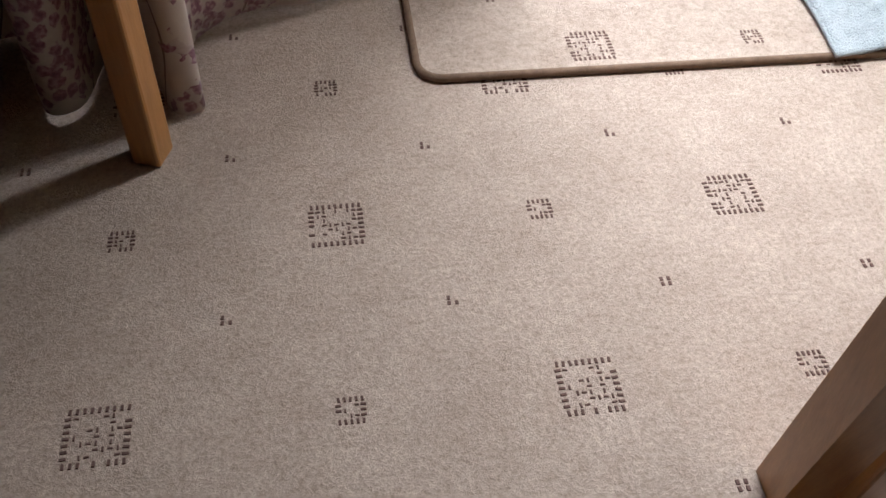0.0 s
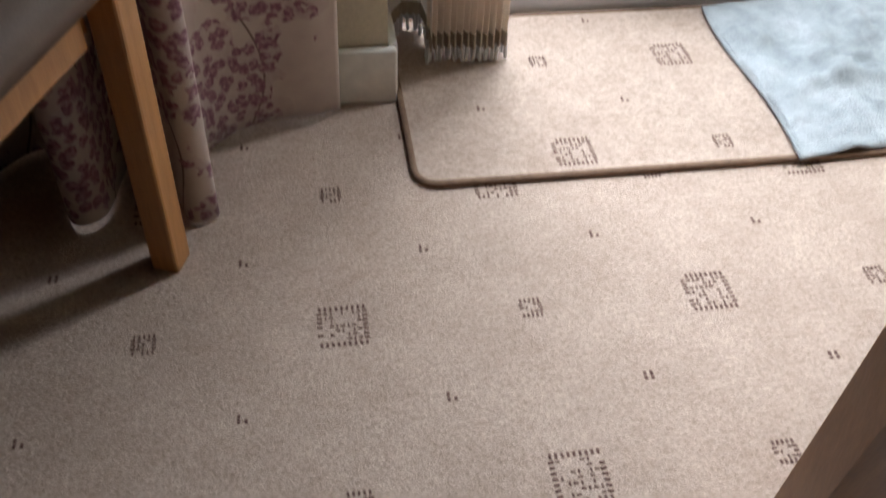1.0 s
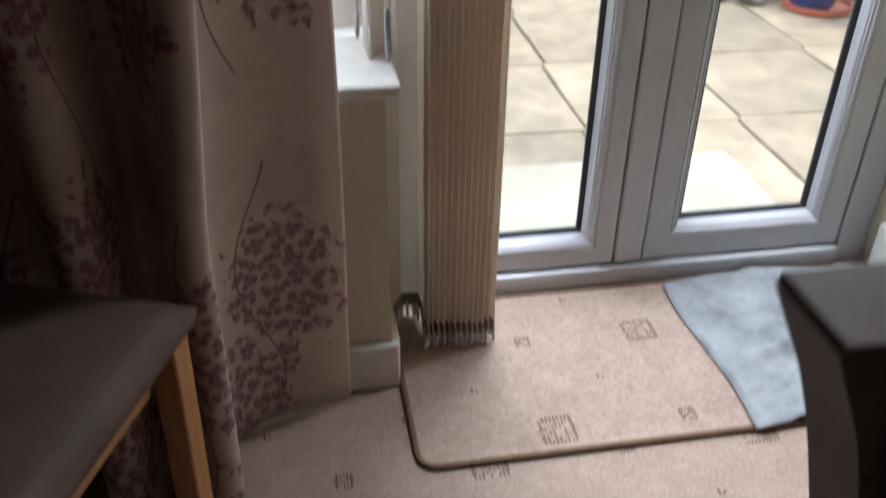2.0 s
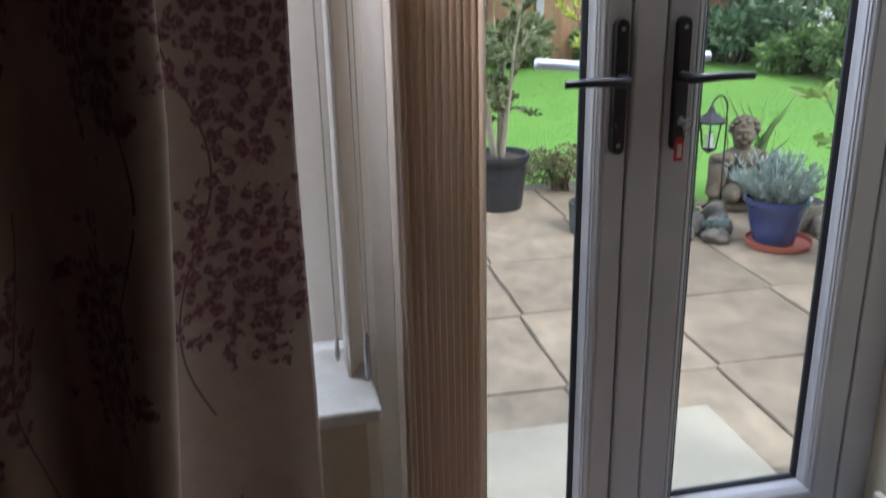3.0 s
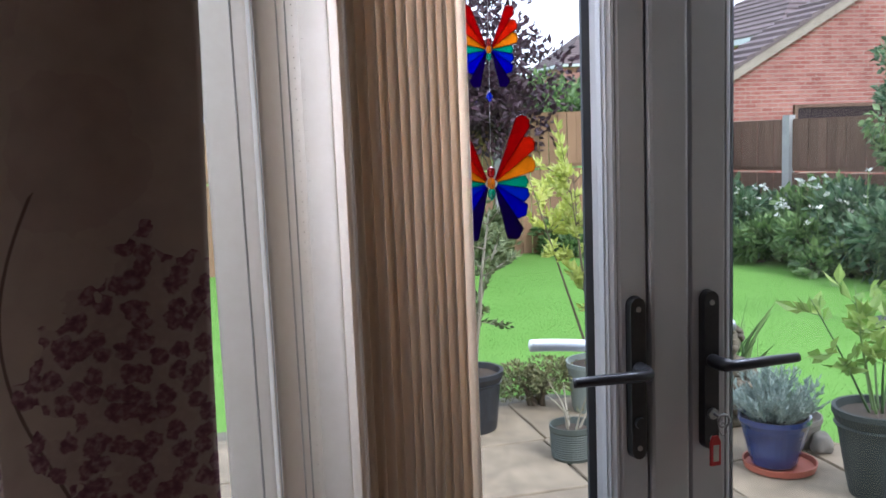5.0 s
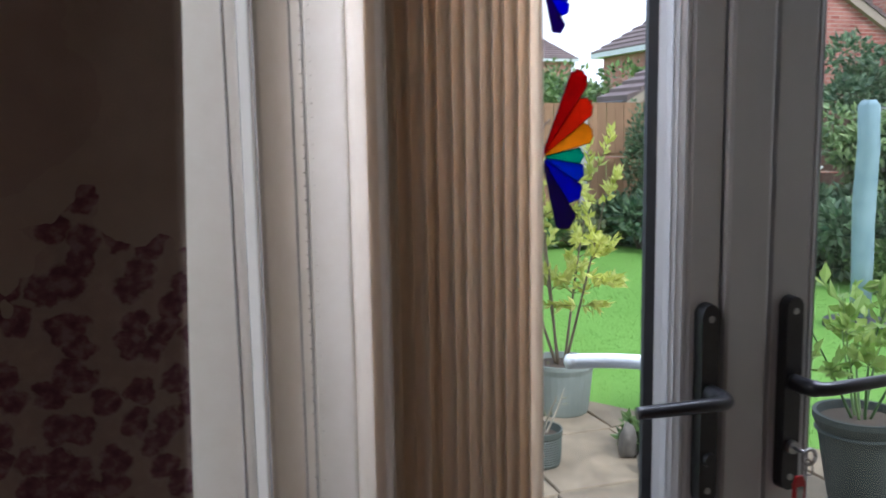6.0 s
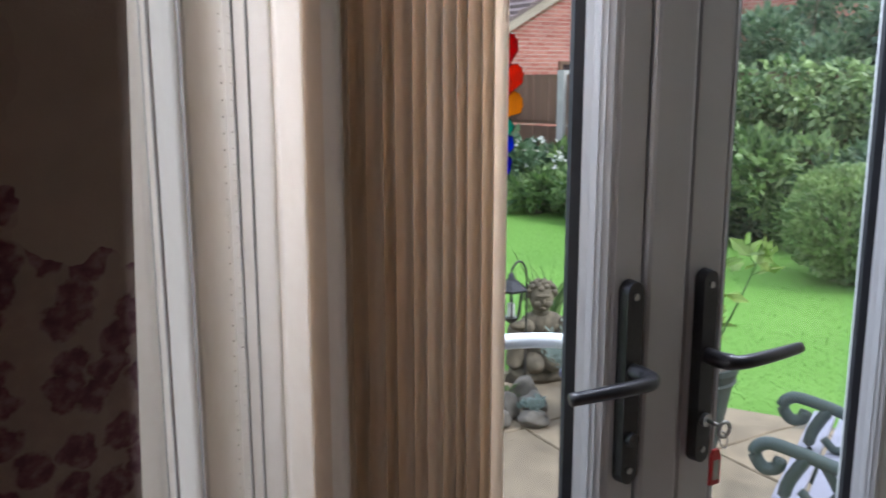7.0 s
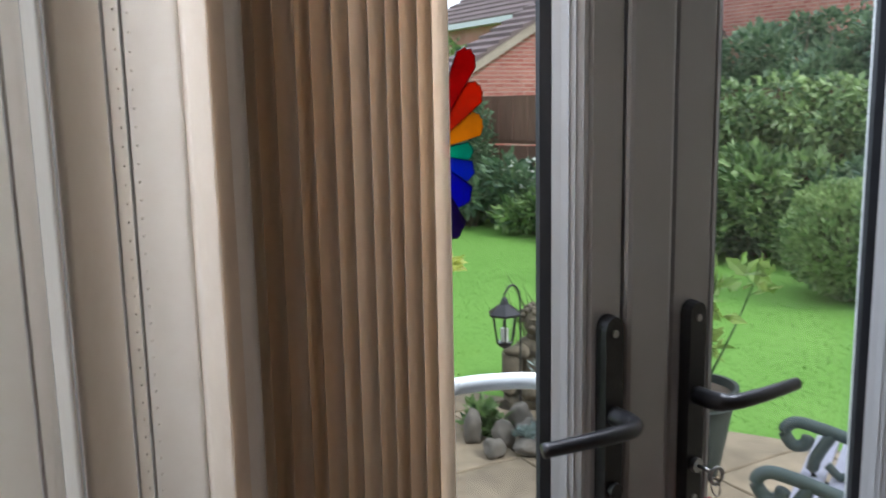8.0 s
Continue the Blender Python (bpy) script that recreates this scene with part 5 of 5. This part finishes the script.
# clipped round bush on the lawn's edge
def clipped_bush(at, radius, height, label, seed):
    """A bush clipped to a globe: short upright sprigs all over a slightly uneven round body, on several stems."""
    b = group_empty("clipped_bush", label, "bush", at=at)
    r = random.Random(seed)
    lv, sb = Leaves(seed), bmesh.new()
    c = Vector((at[0], at[1], at[2] + height * 0.5))
    for _ in range(2600):
        q = Vector((r.gauss(0, 1), r.gauss(0, 1), r.gauss(0, 1))).normalized()
        k = (0.90 + 0.16 * noise.noise(q * 2.1 + Vector((seed, 0, 0))) + r.uniform(-0.07, 0.02))
        root = c + Vector((q.x * radius, q.y * radius, q.z * height * 0.5)) * k
        root.z = max(root.z, at[2] + 0.01)
        axis = (q + Vector((0, 0, 0.9))).normalized()
        for n in range(8):
            d = axis + Vector((r.uniform(-1, 1), r.uniform(-1, 1), r.uniform(-0.5, 0.8))) * 0.75
            lv.leaf(root + axis * r.uniform(-0.02, 0.045), d, r.uniform(0.03, 0.055), r.uniform(0.014, 0.022), 0.2)
    for _ in range(2500):
        q = Vector((r.gauss(0, 1), r.gauss(0, 1), r.gauss(0, 1))).normalized() * r.uniform(0.5, 0.85)
        lv.leaf((c.x + q.x * radius, c.y + q.y * radius, max(at[2] + 0.01, c.z + q.z * height * 0.5)), q, 0.09, 0.06, 0.2)
    for k in range(7):
        a = 6.283 * k / 7
        tube([(at[0] + 0.04 * math.cos(a), at[1] + 0.04 * math.sin(a), at[2] - 0.03), (at[0] + radius * 0.5 * math.cos(a), at[1] + radius * 0.5 * math.sin(a), c.z + height * 0.2)], [0.018, 0.006], 6, sb)
    under(b, part("stems", sb, BARK, b, smooth=True))
    under(b, leaf_part("foliage", lv, BUSH_LEAF, b))
    return b


clipped_bush((5.78, 4.52, -0.08), 0.50, 0.86, "rounded clipped green bush on the lawn edge", 90)
shrub("rose_bush", (2.4, 9.9, -0.1), (0.4, 0.3, 0.4), GREEN_LEAF, 900, 0.06, "rose bush by the fence", 91)

# folded parasol in its cover
ps = group_empty("parasol", "folded garden parasol in a pale blue cover", "parasol", at=(4.88, 5.33, -0.09))
pm = bmesh.new()
prof_ = [(0.066, 0.06), (0.070, 0.5), (0.074, 0.9), (0.072, 1.3), (0.068, 1.56), (0.04, 1.60)]
lathe(prof_, 18, (4.88, 5.33, -0.09), pm)
for v in pm.verts:
    v.co.x += 0.012 * math.sin(v.co.z * 9 + 4 * math.atan2(v.co.y - 5.33, v.co.x - 4.88))
under(ps, part("cover", pm, PARASOL, ps, "pale blue fabric cover", smooth=True))
under(ps, part("pole", tube([(4.88, 5.33, -0.02), (4.88, 5.33, 0.25)], 0.02, 10), UPVC, ps))
under(ps, part("base", lathe([(0.24, 0.0), (0.24, 0.05), (0.05, 0.09)], 20, (4.88, 5.33, -0.09)), BLACK_POT, ps))


# ---------------------------------------------------------------- pots and plants on the patio
def pot(name, at, base_r, rim_r, height, mat, label, ribs=0, lip=0.02, soil=True, band=None):
    p = group_empty(name, label, "plant pot", at=at)
    prof = [(base_r * 0.97, 0.0), (base_r, 0.01)]
    n = 24 if ribs else 8
    for k in range(1, n):
        f = k / n
        rr_ = base_r + (rim_r - base_r) * f ** 0.9
        prof.append((rr_ + (0.003 if ribs and k % 2 else 0.0), 0.01 + (height - 0.03) * f))
    if band:
        prof += [(rim_r * 0.97, height * 0.80), (rim_r * 1.03, height * 0.81)]
    prof = sorted(prof, key=lambda q: q[1])
    prof += [(rim_r + lip, height - 0.022), (rim_r + lip, height), (rim_r - 0.004, height), (rim_r - 0.012, height - 0.03)]
    under(p, part("body", lathe(prof, 32, at), mat, p, smooth=False))
    if soil:
        sb_ = lathe([(rim_r - 0.014, height - 0.045), (rim_r - 0.016, height - 0.028), (0.02, height - 0.02)], 24, at)
        under(p, part("soil", sb_, SOIL, p, "dark potting soil"))
    return p


def branchy_plant(name, at, stems, spread, height, leaf_mat, leaf, per_twig, label, seed, bark=BARK, thick=0.010, width=0.45, start=0.35, category="plant", twigs=5):
    """Stems that branch into twigs with leaves along them."""
    p = group_empty(name, label, category, at=at)
    r = random.Random(seed)
    x, y, z = at
    sb_, lv = bmesh.new(), Leaves(seed + 1)
    for k in range(stems):
        a = 6.283 * k / stems + r.uniform(-0.4, 0.4)
        top_ = Vector((x + spread * r.uniform(0.3, 1) * math.cos(a), y + spread * r.uniform(0.3, 1) * math.sin(a), z + height * r.uniform(0.7, 1.05)))
        b0 = Vector((x + 0.02 * math.cos(a), y + 0.02 * math.sin(a), z - 0.03))
        mid = b0.lerp(top_, 0.5) + Vector((r.uniform(-0.03, 0.03), r.uniform(-0.03, 0.03), 0.05 * height))
        line = spline([b0, mid, top_], 6)
        tube(line, [thick * (1 - 0.75 * i / (len(line) - 1)) for i in range(len(line))], 6, sb_)
        for _ in range(twigs):
            f = r.uniform(start, 1.0)
            q = line[int(f * (len(line) - 1))]
            d = Vector((r.uniform(-1, 1), r.uniform(-1, 1), r.uniform(-0.1, 1.0))).normalized()
            ln_ = height * r.uniform(0.12, 0.28)
            tube([q, q + d * ln_], [thick * 0.3, thick * 0.1], 5, sb_)
            for _ in range(per_twig):
                g = q + d * ln_ * r.uniform(0.1, 1.05)
                lv.leaf(g, d + Vector((r.uniform(-1, 1), r.uniform(-1, 1), r.uniform(-0.6, 1))), leaf * r.uniform(0.7, 1.3), leaf * width * r.uniform(0.8, 1.2))
    under(p, part("stems", sb_, bark, p, smooth=True))
    under(p, leaf_part("leaves", lv, leaf_mat, p))
    return p


pot("plant_pot", (1.345, 4.32, PATIO), 0.125, 0.152, 0.30, BLACK_POT, "large black plastic pot holding a shrub", lip=0.014, band=True)
branchy_plant("potted_shrub", (1.345, 4.32, PATIO + 0.28), 9, 0.30, 0.78, OLIVE_LEAF, 0.042, 34, "olive-green leafy shrub growing in the black pot", 101, PALE_BARK, 0.014, twigs=7)
pot("plant_pot", (1.655, 3.78, PATIO), 0.092, 0.098, 0.155, RIBBED_POT, "grey-green ribbed plastic pot with bare twigs", ribs=1, lip=0.004)
branchy_plant("potted_twigs", (1.655, 3.78, PATIO + 0.13), 5, 0.16, 0.20, HEATHER_LEAF, 0.02, 3, "almost bare arching twigs in the ribbed pot", 102, PALE_BARK, 0.006, twigs=2)
pot("planter", (2.06, 4.38, PATIO), 0.135, 0.16, 0.26, PALE_POT, "pale grey-green round stone planter", lip=0.006)
branchy_plant("golden_shrub", (2.06, 4.38, PATIO + 0.24), 5, 0.42, 1.02, GOLD_LEAF, 0.055, 34, "golden-leaved shrub growing in the pale planter", 103, BARK, 0.008, width=0.42, twigs=12)
pot("plant_pot", (2.405, 3.37, PATIO + 0.022), 0.096, 0.142, 0.21, BLUE_POT, "blue glazed pot standing in a red saucer", lip=0.006)
sc_ = lathe([(0.12, 0.0), (0.145, 0.004), (0.152, 0.032), (0.146, 0.032), (0.140, 0.012), (0.02, 0.010)], 32, (2.425, 3.36, PATIO + 0.001))
thing("pot_saucer", sc_, TERRACOTTA, "red terracotta saucer under the blue pot", "saucer")
sv = group_empty("silver_plant", "silver-leaved bushy plant growing in the blue pot", "plant", at=(2.405, 3.37, PATIO + 0.2))
lv_, sb2 = Leaves(111), bmesh.new()
rs = random.Random(112)
for k in range(190):
    a, e = rs.uniform(0, 6.28), rs.uniform(0.62, 1.5)
    d = Vector((math.cos(a) * math.cos(e), math.sin(a) * math.cos(e), math.sin(e)))
    b0 = Vector((2.405, 3.37, PATIO + 0.18)) + Vector((d.x, d.y, 0)) * 0.06
    ln_ = rs.uniform(0.14, 0.27)
    tube([b0, b0 + d * ln_], [0.002, 0.0012], 4, sb2)
    for q in range(24):
        lv_.leaf(b0 + d * ln_ * rs.uniform(0.2, 1.0), d + Vector((rs.uniform(-1, 1), rs.uniform(-1, 1), rs.uniform(-0.2, 1))) * 1.0, 0.032, 0.008, 0.2)
under(sv, part("stems", sb2, SILVER_LEAF, sv))
under(sv, leaf_part("leaves", lv_, SILVER_LEAF, sv))
pot("plant_pot", (2.60, 3.00, PATIO), 0.10, 0.155, 0.35, GREEN_POT, "large dark green plastic pot holding a rose", lip=0.012, band=True)
branchy_plant("potted_rose", (2.60, 3.00, PATIO + 0.33), 7, 0.30, 0.52, LIME_LEAF, 0.075, 6, "lime-green leafy rose in the green pot", 104, GREEN_LEAF, 0.006, width=0.6, twigs=5)
pot("plant_pot", (2.66, 3.60, PATIO), 0.11, 0.13, 0.13, ROCK, "low round stone pot behind the blue pot", lip=0.004)
shrub("heather_bush", (1.76, 4.55, -0.08), (0.34, 0.24, 0.15), HEATHER_LEAF, 2600, 0.025, "low bronze heather by the patio edge", 105, 6, category="plant")
shrub("low_plant", (2.15, 3.78, -0.07), (0.11, 0.11, 0.09), GREEN_LEAF, 400, 0.05, "small green leafy plant by the stones", 106, 5, category="plant")
# strap leaves behind the statue
ir = group_empty("iris_clump", "clump of upright green strap leaves", "plant", at=(2.72, 4.15, -0.08))
ib = bmesh.new()
ri = random.Random(120)
for k in range(34):
    a, tl_ = ri.uniform(0, 6.28), ri.uniform(0.3, 0.62)
    x, y = 2.72 + ri.uniform(-0.1, 0.1), 4.15 + ri.uniform(-0.1, 0.1)
    tube(spline([(x, y, -0.08), (x + 0.05 * math.cos(a), y + 0.05 * math.sin(a), -0.08 + tl_ * 0.6), (x + 0.17 * math.cos(a), y + 0.17 * math.sin(a), -0.08 + tl_)], 4), [0.011, 0.011, 0.010, 0.009, 0.008, 0.007, 0.005, 0.003, 0.001], 4, ib, 0.25)
under(ir, part("leaves", ib, GREEN_LEAF, ir))

# statue, stones and lantern
stb_ = bmesh.new()
SX, SY = 2.55, 3.96
TURN = Matrix.Translation((SX, SY, PATIO)) @ Matrix.Rotation(radians(-28), 4, 'Z')


def lump(ox, oy, oz, ra, rb2, rc, fine=14):
    bmesh.ops.create_uvsphere(stb_, u_segments=fine, v_segments=max(6, fine * 2 // 3), radius=1.0, matrix=TURN @ Matrix.Translation((ox, oy, oz)) @ Matrix.Diagonal((ra, rb2, rc, 1)))


# plinth, seated body, crossed arms leaning on a stump, round head
for q_ in ((0, 0, 0.03, 0.15, 0.12, 0.055), (0.02, 0.02, 0.16, 0.10, 0.09, 0.15), (0.02, 0.01, 0.27, 0.108, 0.075, 0.065), (0.06, -0.08, 0.11, 0.055, 0.085, 0.05), (-0.03, -0.085, 0.10, 0.05, 0.085, 0.05),
           (0.115, -0.03, 0.235, 0.036, 0.042, 0.085), (0.06, -0.09, 0.205, 0.075, 0.032, 0.03), (-0.075, -0.05, 0.27, 0.05, 0.045, 0.04), (-0.105, -0.075, 0.285, 0.05, 0.03, 0.022),
           (0.01, 0.0, 0.335, 0.042, 0.042, 0.045), (0.01, -0.012, 0.405, 0.060, 0.062, 0.070), (-0.012, -0.060, 0.385, 0.020, 0.018, 0.018), (0.032, -0.060, 0.385, 0.020, 0.018, 0.018),
           (0.01, -0.074, 0.398, 0.009, 0.012, 0.014), (0.01, -0.062, 0.425, 0.036, 0.014, 0.010), (0.01, -0.060, 0.362, 0.018, 0.014, 0.010)):
    lump(*q_)
for k in range(46):
    a, e = k * 2.39996, math.asin(1 - 1.25 * (k + 0.5) / 46)
    hx, hy, hz = math.cos(a) * math.cos(e), math.sin(a) * math.cos(e), math.sin(e)
    if hy < -0.45 and hz < 0.55:
        continue
    lump(0.01 + 0.066 * hx, 0.0 + 0.064 * hy, 0.418 + 0.066 * hz, 0.017, 0.017, 0.014, 8)
tube([TURN @ Vector(p) for p in ((-0.115, -0.03, 0.0), (-0.112, -0.03, 0.08), (-0.108, -0.035, 0.17), (-0.105, -0.04, 0.262))], [0.062, 0.05, 0.047, 0.052], 14, stb_)
for v in stb_.verts:
    v.co.z = max(v.co.z, PATIO + 0.0005)
    v.co += 0.006 * Vector((noise.noise(v.co * 22), noise.noise(v.co * 22 + Vector((5, 0, 0))), 0.4 * noise.noise(v.co * 22 + Vector((0, 7, 0)))))
thing("garden_statue", stb_, STATUE, "weathered stone garden statue on the patio edge", "statue", smooth=True)


def stone(at, r3, seed):
    bm = bmesh.new()
    bmesh.ops.create_icosphere(bm, subdivisions=3, radius=1.0)
    for v in bm.verts:
        v.co *= 0.92 + 0.34 * noise.noise(v.co * 1.3 + Vector((seed, 0, 0))) + 0.10 * noise.noise(v.co * 4.0 + Vector((seed, 3, 0)))
        v.co = Vector((v.co.x * r3[0], v.co.y * r3[1], max(v.co.z, -0.75) * r3[2]))
        v.co += Vector((at[0], at[1], at[2] + 0.75 * r3[2]))
    return thing("stone", bm, ROCK, "rounded grey-brown garden stone on the patio", "stone", "patio stones", smooth=True)


for k, (sx, sy, sz, q) in enumerate(((2.175, 3.47, PATIO, (0.075, 0.06, 0.040)), (2.25, 3.58, PATIO, (0.06, 0.06, 0.06)), (2.13, 3.60, PATIO, (0.05, 0.05, 0.07)),
                                     (2.035, 3.53, PATIO, (0.052, 0.05, 0.048)), (2.30, 3.72, PATIO, (0.07, 0.06, 0.07)), (2.04, 3.70, PATIO, (0.04, 0.04, 0.09)), (2.70, 3.44, PATIO, (0.06, 0.05, 0.05)))):
    stone((sx, sy, sz), q, k * 3.1)
sc2 = group_empty("succulent", "small grey-green succulent among the stones", "plant", at=(2.2, 3.52, 0.02))
sl = Leaves(130)
for k in range(70):
    a, e = rs.uniform(0, 6.28), rs.uniform(0.1, 1.3)
    sl.leaf((2.2 + rs.uniform(-0.04, 0.04), 3.52 + rs.uniform(-0.03, 0.03), 0.0), (math.cos(a) * math.cos(e), math.sin(a) * math.cos(e), math.sin(e)), 0.055, 0.022, 0.3)
under(sc2, leaf_part("leaves", sl, SILVER_LEAF, sc2))
part("stems", tube([(2.2, 3.52, -0.055), (2.2, 3.52, 0.01)], 0.01, 6), GREEN_LEAF, sc2).matrix_parent_inverse = Matrix.Translation(sc2.location).inverted()

lt = group_empty("garden_lantern", "black metal lantern hanging on a shepherd's crook", "lantern", at=(2.30, 3.83, PATIO))
LX, LY, LZ = 2.295, 3.83, 0.385
lb = bmesh.new()
tube(spline([(LX + 0.085, LY, PATIO - 0.02), (LX + 0.085, LY, 0.45), (LX + 0.07, LY, 0.545), (LX + 0.035, LY, 0.565), (LX + 0.004, LY, 0.535), (LX, LY, 0.515)], 5), 0.005, 6, lb)
under(lt, part("crook", lb, BLACK_METAL, lt, smooth=True))
under(lt, part("roof", lathe([(0.075, 0.0), (0.078, 0.01), (0.045, 0.035), (0.022, 0.05), (0.014, 0.075), (0.004, 0.085)], 6, (LX, LY, LZ + 0.05)), BLACK_METAL, lt))
under(lt, part("base", lathe([(0.004, -0.02), (0.034, 0.0), (0.040, 0.012)], 6, (LX, LY, LZ - 0.085)), BLACK_METAL, lt))
under(lt, part("glass_body", lathe([(0.036, 0.0), (0.056, 0.12)], 6, (LX, LY, LZ - 0.072)), LANTERN_GLASS, lt))
for k in range(6):
    a = 2 * math.pi * k / 6
    under(lt, part("bar", tube([(LX + 0.038 * math.cos(a), LY + 0.038 * math.sin(a), LZ - 0.073), (LX + 0.058 * math.cos(a), LY + 0.058 * math.sin(a), LZ + 0.05)], 0.004, 5), BLACK_METAL, lt))
under(lt, part("candle", lathe([(0.018, 0), (0.018, 0.06), (0.003, 0.065)], 10, (LX, LY, LZ - 0.07)), VANE_WEIGHT, lt, "pale candle"))

# ---------------------------------------------------------------- garden bench with scrolled iron ends
be = group_empty("garden_bench", "garden bench with dark green iron scroll ends and white slats", "bench", at=(2.2, 2.1, PATIO))
N0, W_, A_ = Vector((1.94, 2.146, 0)), Vector((0.88, 0.476, 0)), Vector((0.476, -0.88, 0))
for k in (0, 1):
    o = N0 + W_ * 0.40 * k
    eb = bmesh.new()
    arm = spline([o + A_ * 0.055 + Vector((0, 0, 0.375)), o + A_ * 0.045 + Vector((0, 0, 0.35)), o + A_ * 0.012 + Vector((0, 0, 0.345)), o + A_ * -0.012 + Vector((0, 0, 0.385)), o + A_ * 0.02 + Vector((0, 0, 0.415)),
                  o + A_ * 0.10 + Vector((0, 0, 0.405)), o + A_ * 0.25 + Vector((0, 0, 0.375)), o + A_ * 0.40 + Vector((0, 0, 0.40)), o + A_ * 0.50 + Vector((0, 0, 0.52))], 5)
    tube(arm, 0.019, 8, eb)
    tube(spline([o + A_ * 0.12 + Vector((0, 0, 0.40)), o + A_ * 0.07 + Vector((0, 0, 0.28)), o + A_ * 0.10 + Vector((0, 0, 0.12)), o + A_ * 0.02 + Vector((0, 0, PATIO))], 5), 0.018, 8, eb)
    tube(spline([o + A_ * 0.40 + Vector((0, 0, 0.40)), o + A_ * 0.42 + Vector((0, 0, 0.20)), o + A_ * 0.46 + Vector((0, 0, PATIO))], 5), 0.018, 8, eb)
    tube(spline([o + A_ * 0.16 + Vector((0, 0, 0.39)), o + A_ * 0.20 + Vector((0, 0, 0.31)), o + A_ * 0.15 + Vector((0, 0, 0.27)), o + A_ * 0.11 + Vector((0, 0, 0.30))], 5), 0.013, 8, eb)
    tube([o + A_ * 0.08 + Vector((0, 0, 0.235)), o + A_ * 0.43 + Vector((0, 0, 0.225))], 0.013, 8, eb)
    under(be, part("iron_end", eb, IRON_GREEN, be, "dark green cast-iron scrolled end", smooth=True))
for k in range(5):
    c = N0 + A_ * (0.07 + 0.084 * k) + Vector((0, 0, 0.248))
    under(be, part("slat", prism(c + W_ * 0.012, c + W_ * 0.75, 0.070, 0.02, ax=tuple(A_), ay=(0, 0, 1), bevel=0.003), BENCH_SLAT, be))

# ---------------------------------------------------------------- paving slabs, laid last
def slab_mesh(seed):
    r = random.Random(seed)
    hx, hy = 0.535 / 2 - 0.006, 0.578 / 2 - 0.006
    bm = bmesh.new()
    n = 5
    edge_ = []
    for sx, sy, dx, dy in ((-1, -1, 1, 0), (1, -1, 0, 1), (1, 1, -1, 0), (-1, 1, 0, -1)):
        for k in range(n):
            edge_.append((sx * hx + dx * 2 * hx * k / n + r.uniform(-0.004, 0.004), sy * hy + dy * 2 * hy * k / n + r.uniform(-0.004, 0.004)))
    t_ = [bm.verts.new((x * 0.985, y * 0.985, 0.012)) for x, y in edge_]
    m_ = [bm.verts.new((x, y, 0.006)) for x, y in edge_]
    b_ = [bm.verts.new((x, y, -0.01)) for x, y in edge_]
    bm.faces.new(t_)
    for ra, rb_ in ((t_, m_), (m_, b_)):
        for k in range(len(t_)):
            j = (k + 1) % len(t_)
            bm.faces.new((ra[k], rb_[k], rb_[j], ra[j]))
    return finish("slab", bm, SLAB)


SLABS = [slab_mesh(s) for s in range(5)]
rp = random.Random(140)
tl2 = radians(2.6)
# the lawn's edge, along which slabs are cut: a point and the outward normal
EDGES = [(3.35, 2.70, 0.849, 0.528), (3.35, 2.70, 0.593, 0.805), (4.25, 2.0, 1.0, 0.0)]
for i in range(-8, 7):
    for j in range(-3, 6):
        u, v = (i + 0.5) * 0.535, (j + 0.5) * 0.578
        x = 1.035 + u * math.cos(tl2) - v * -0.045 - v * 0.0
        y = 2.875 + u * 0.024 + v
        if y < 1.55 or x < -2.6 or y > 4.75:
            continue
        corners = [(x + a * 0.262, y + b * 0.283) for a in (-1, 1) for b in (-1, 1)]
        near = EDGES[:1] if y > 2.7 else EDGES[1:]
        sides = [[(cx_ - ex_) * nx_ + (cy_ - ey_) * ny_ for cx_, cy_ in corners] for ex_, ey_, nx_, ny_ in near]
        if any(min(s_) > -0.03 for s_ in sides):
            continue
        if any(max(s_) > 0 for s_ in sides):
            cut = bmesh.new()
            cut.from_mesh(rp.choice(SLABS))
            for ex_, ey_, nx_, ny_ in near:
                bmesh.ops.bisect_plane(cut, geom=cut.verts[:] + cut.edges[:] + cut.faces[:], plane_co=(ex_ - x, ey_ - y, 0), plane_no=(nx_, ny_, 0), clear_outer=True)
            bmesh.ops.holes_fill(cut, edges=cut.edges, sides=0)
            if len(cut.faces) < 4:
                cut.free()
                continue
            ob = new("slab", finish("slab", cut, SLAB))
            ob.parent = patio
            ob.location = (x, y, PATIO - 0.0125)
            continue
        ob = new("slab", rp.choice(SLABS))
        ob.parent = patio
        ob.location = (x, y, PATIO - 0.0125 + rp.uniform(-0.0015, 0.0015))
        ob.rotation_euler = (0, 0, radians(-0.6) + rp.uniform(-0.004, 0.004) + (math.pi if rp.random() < 0.5 else 0))
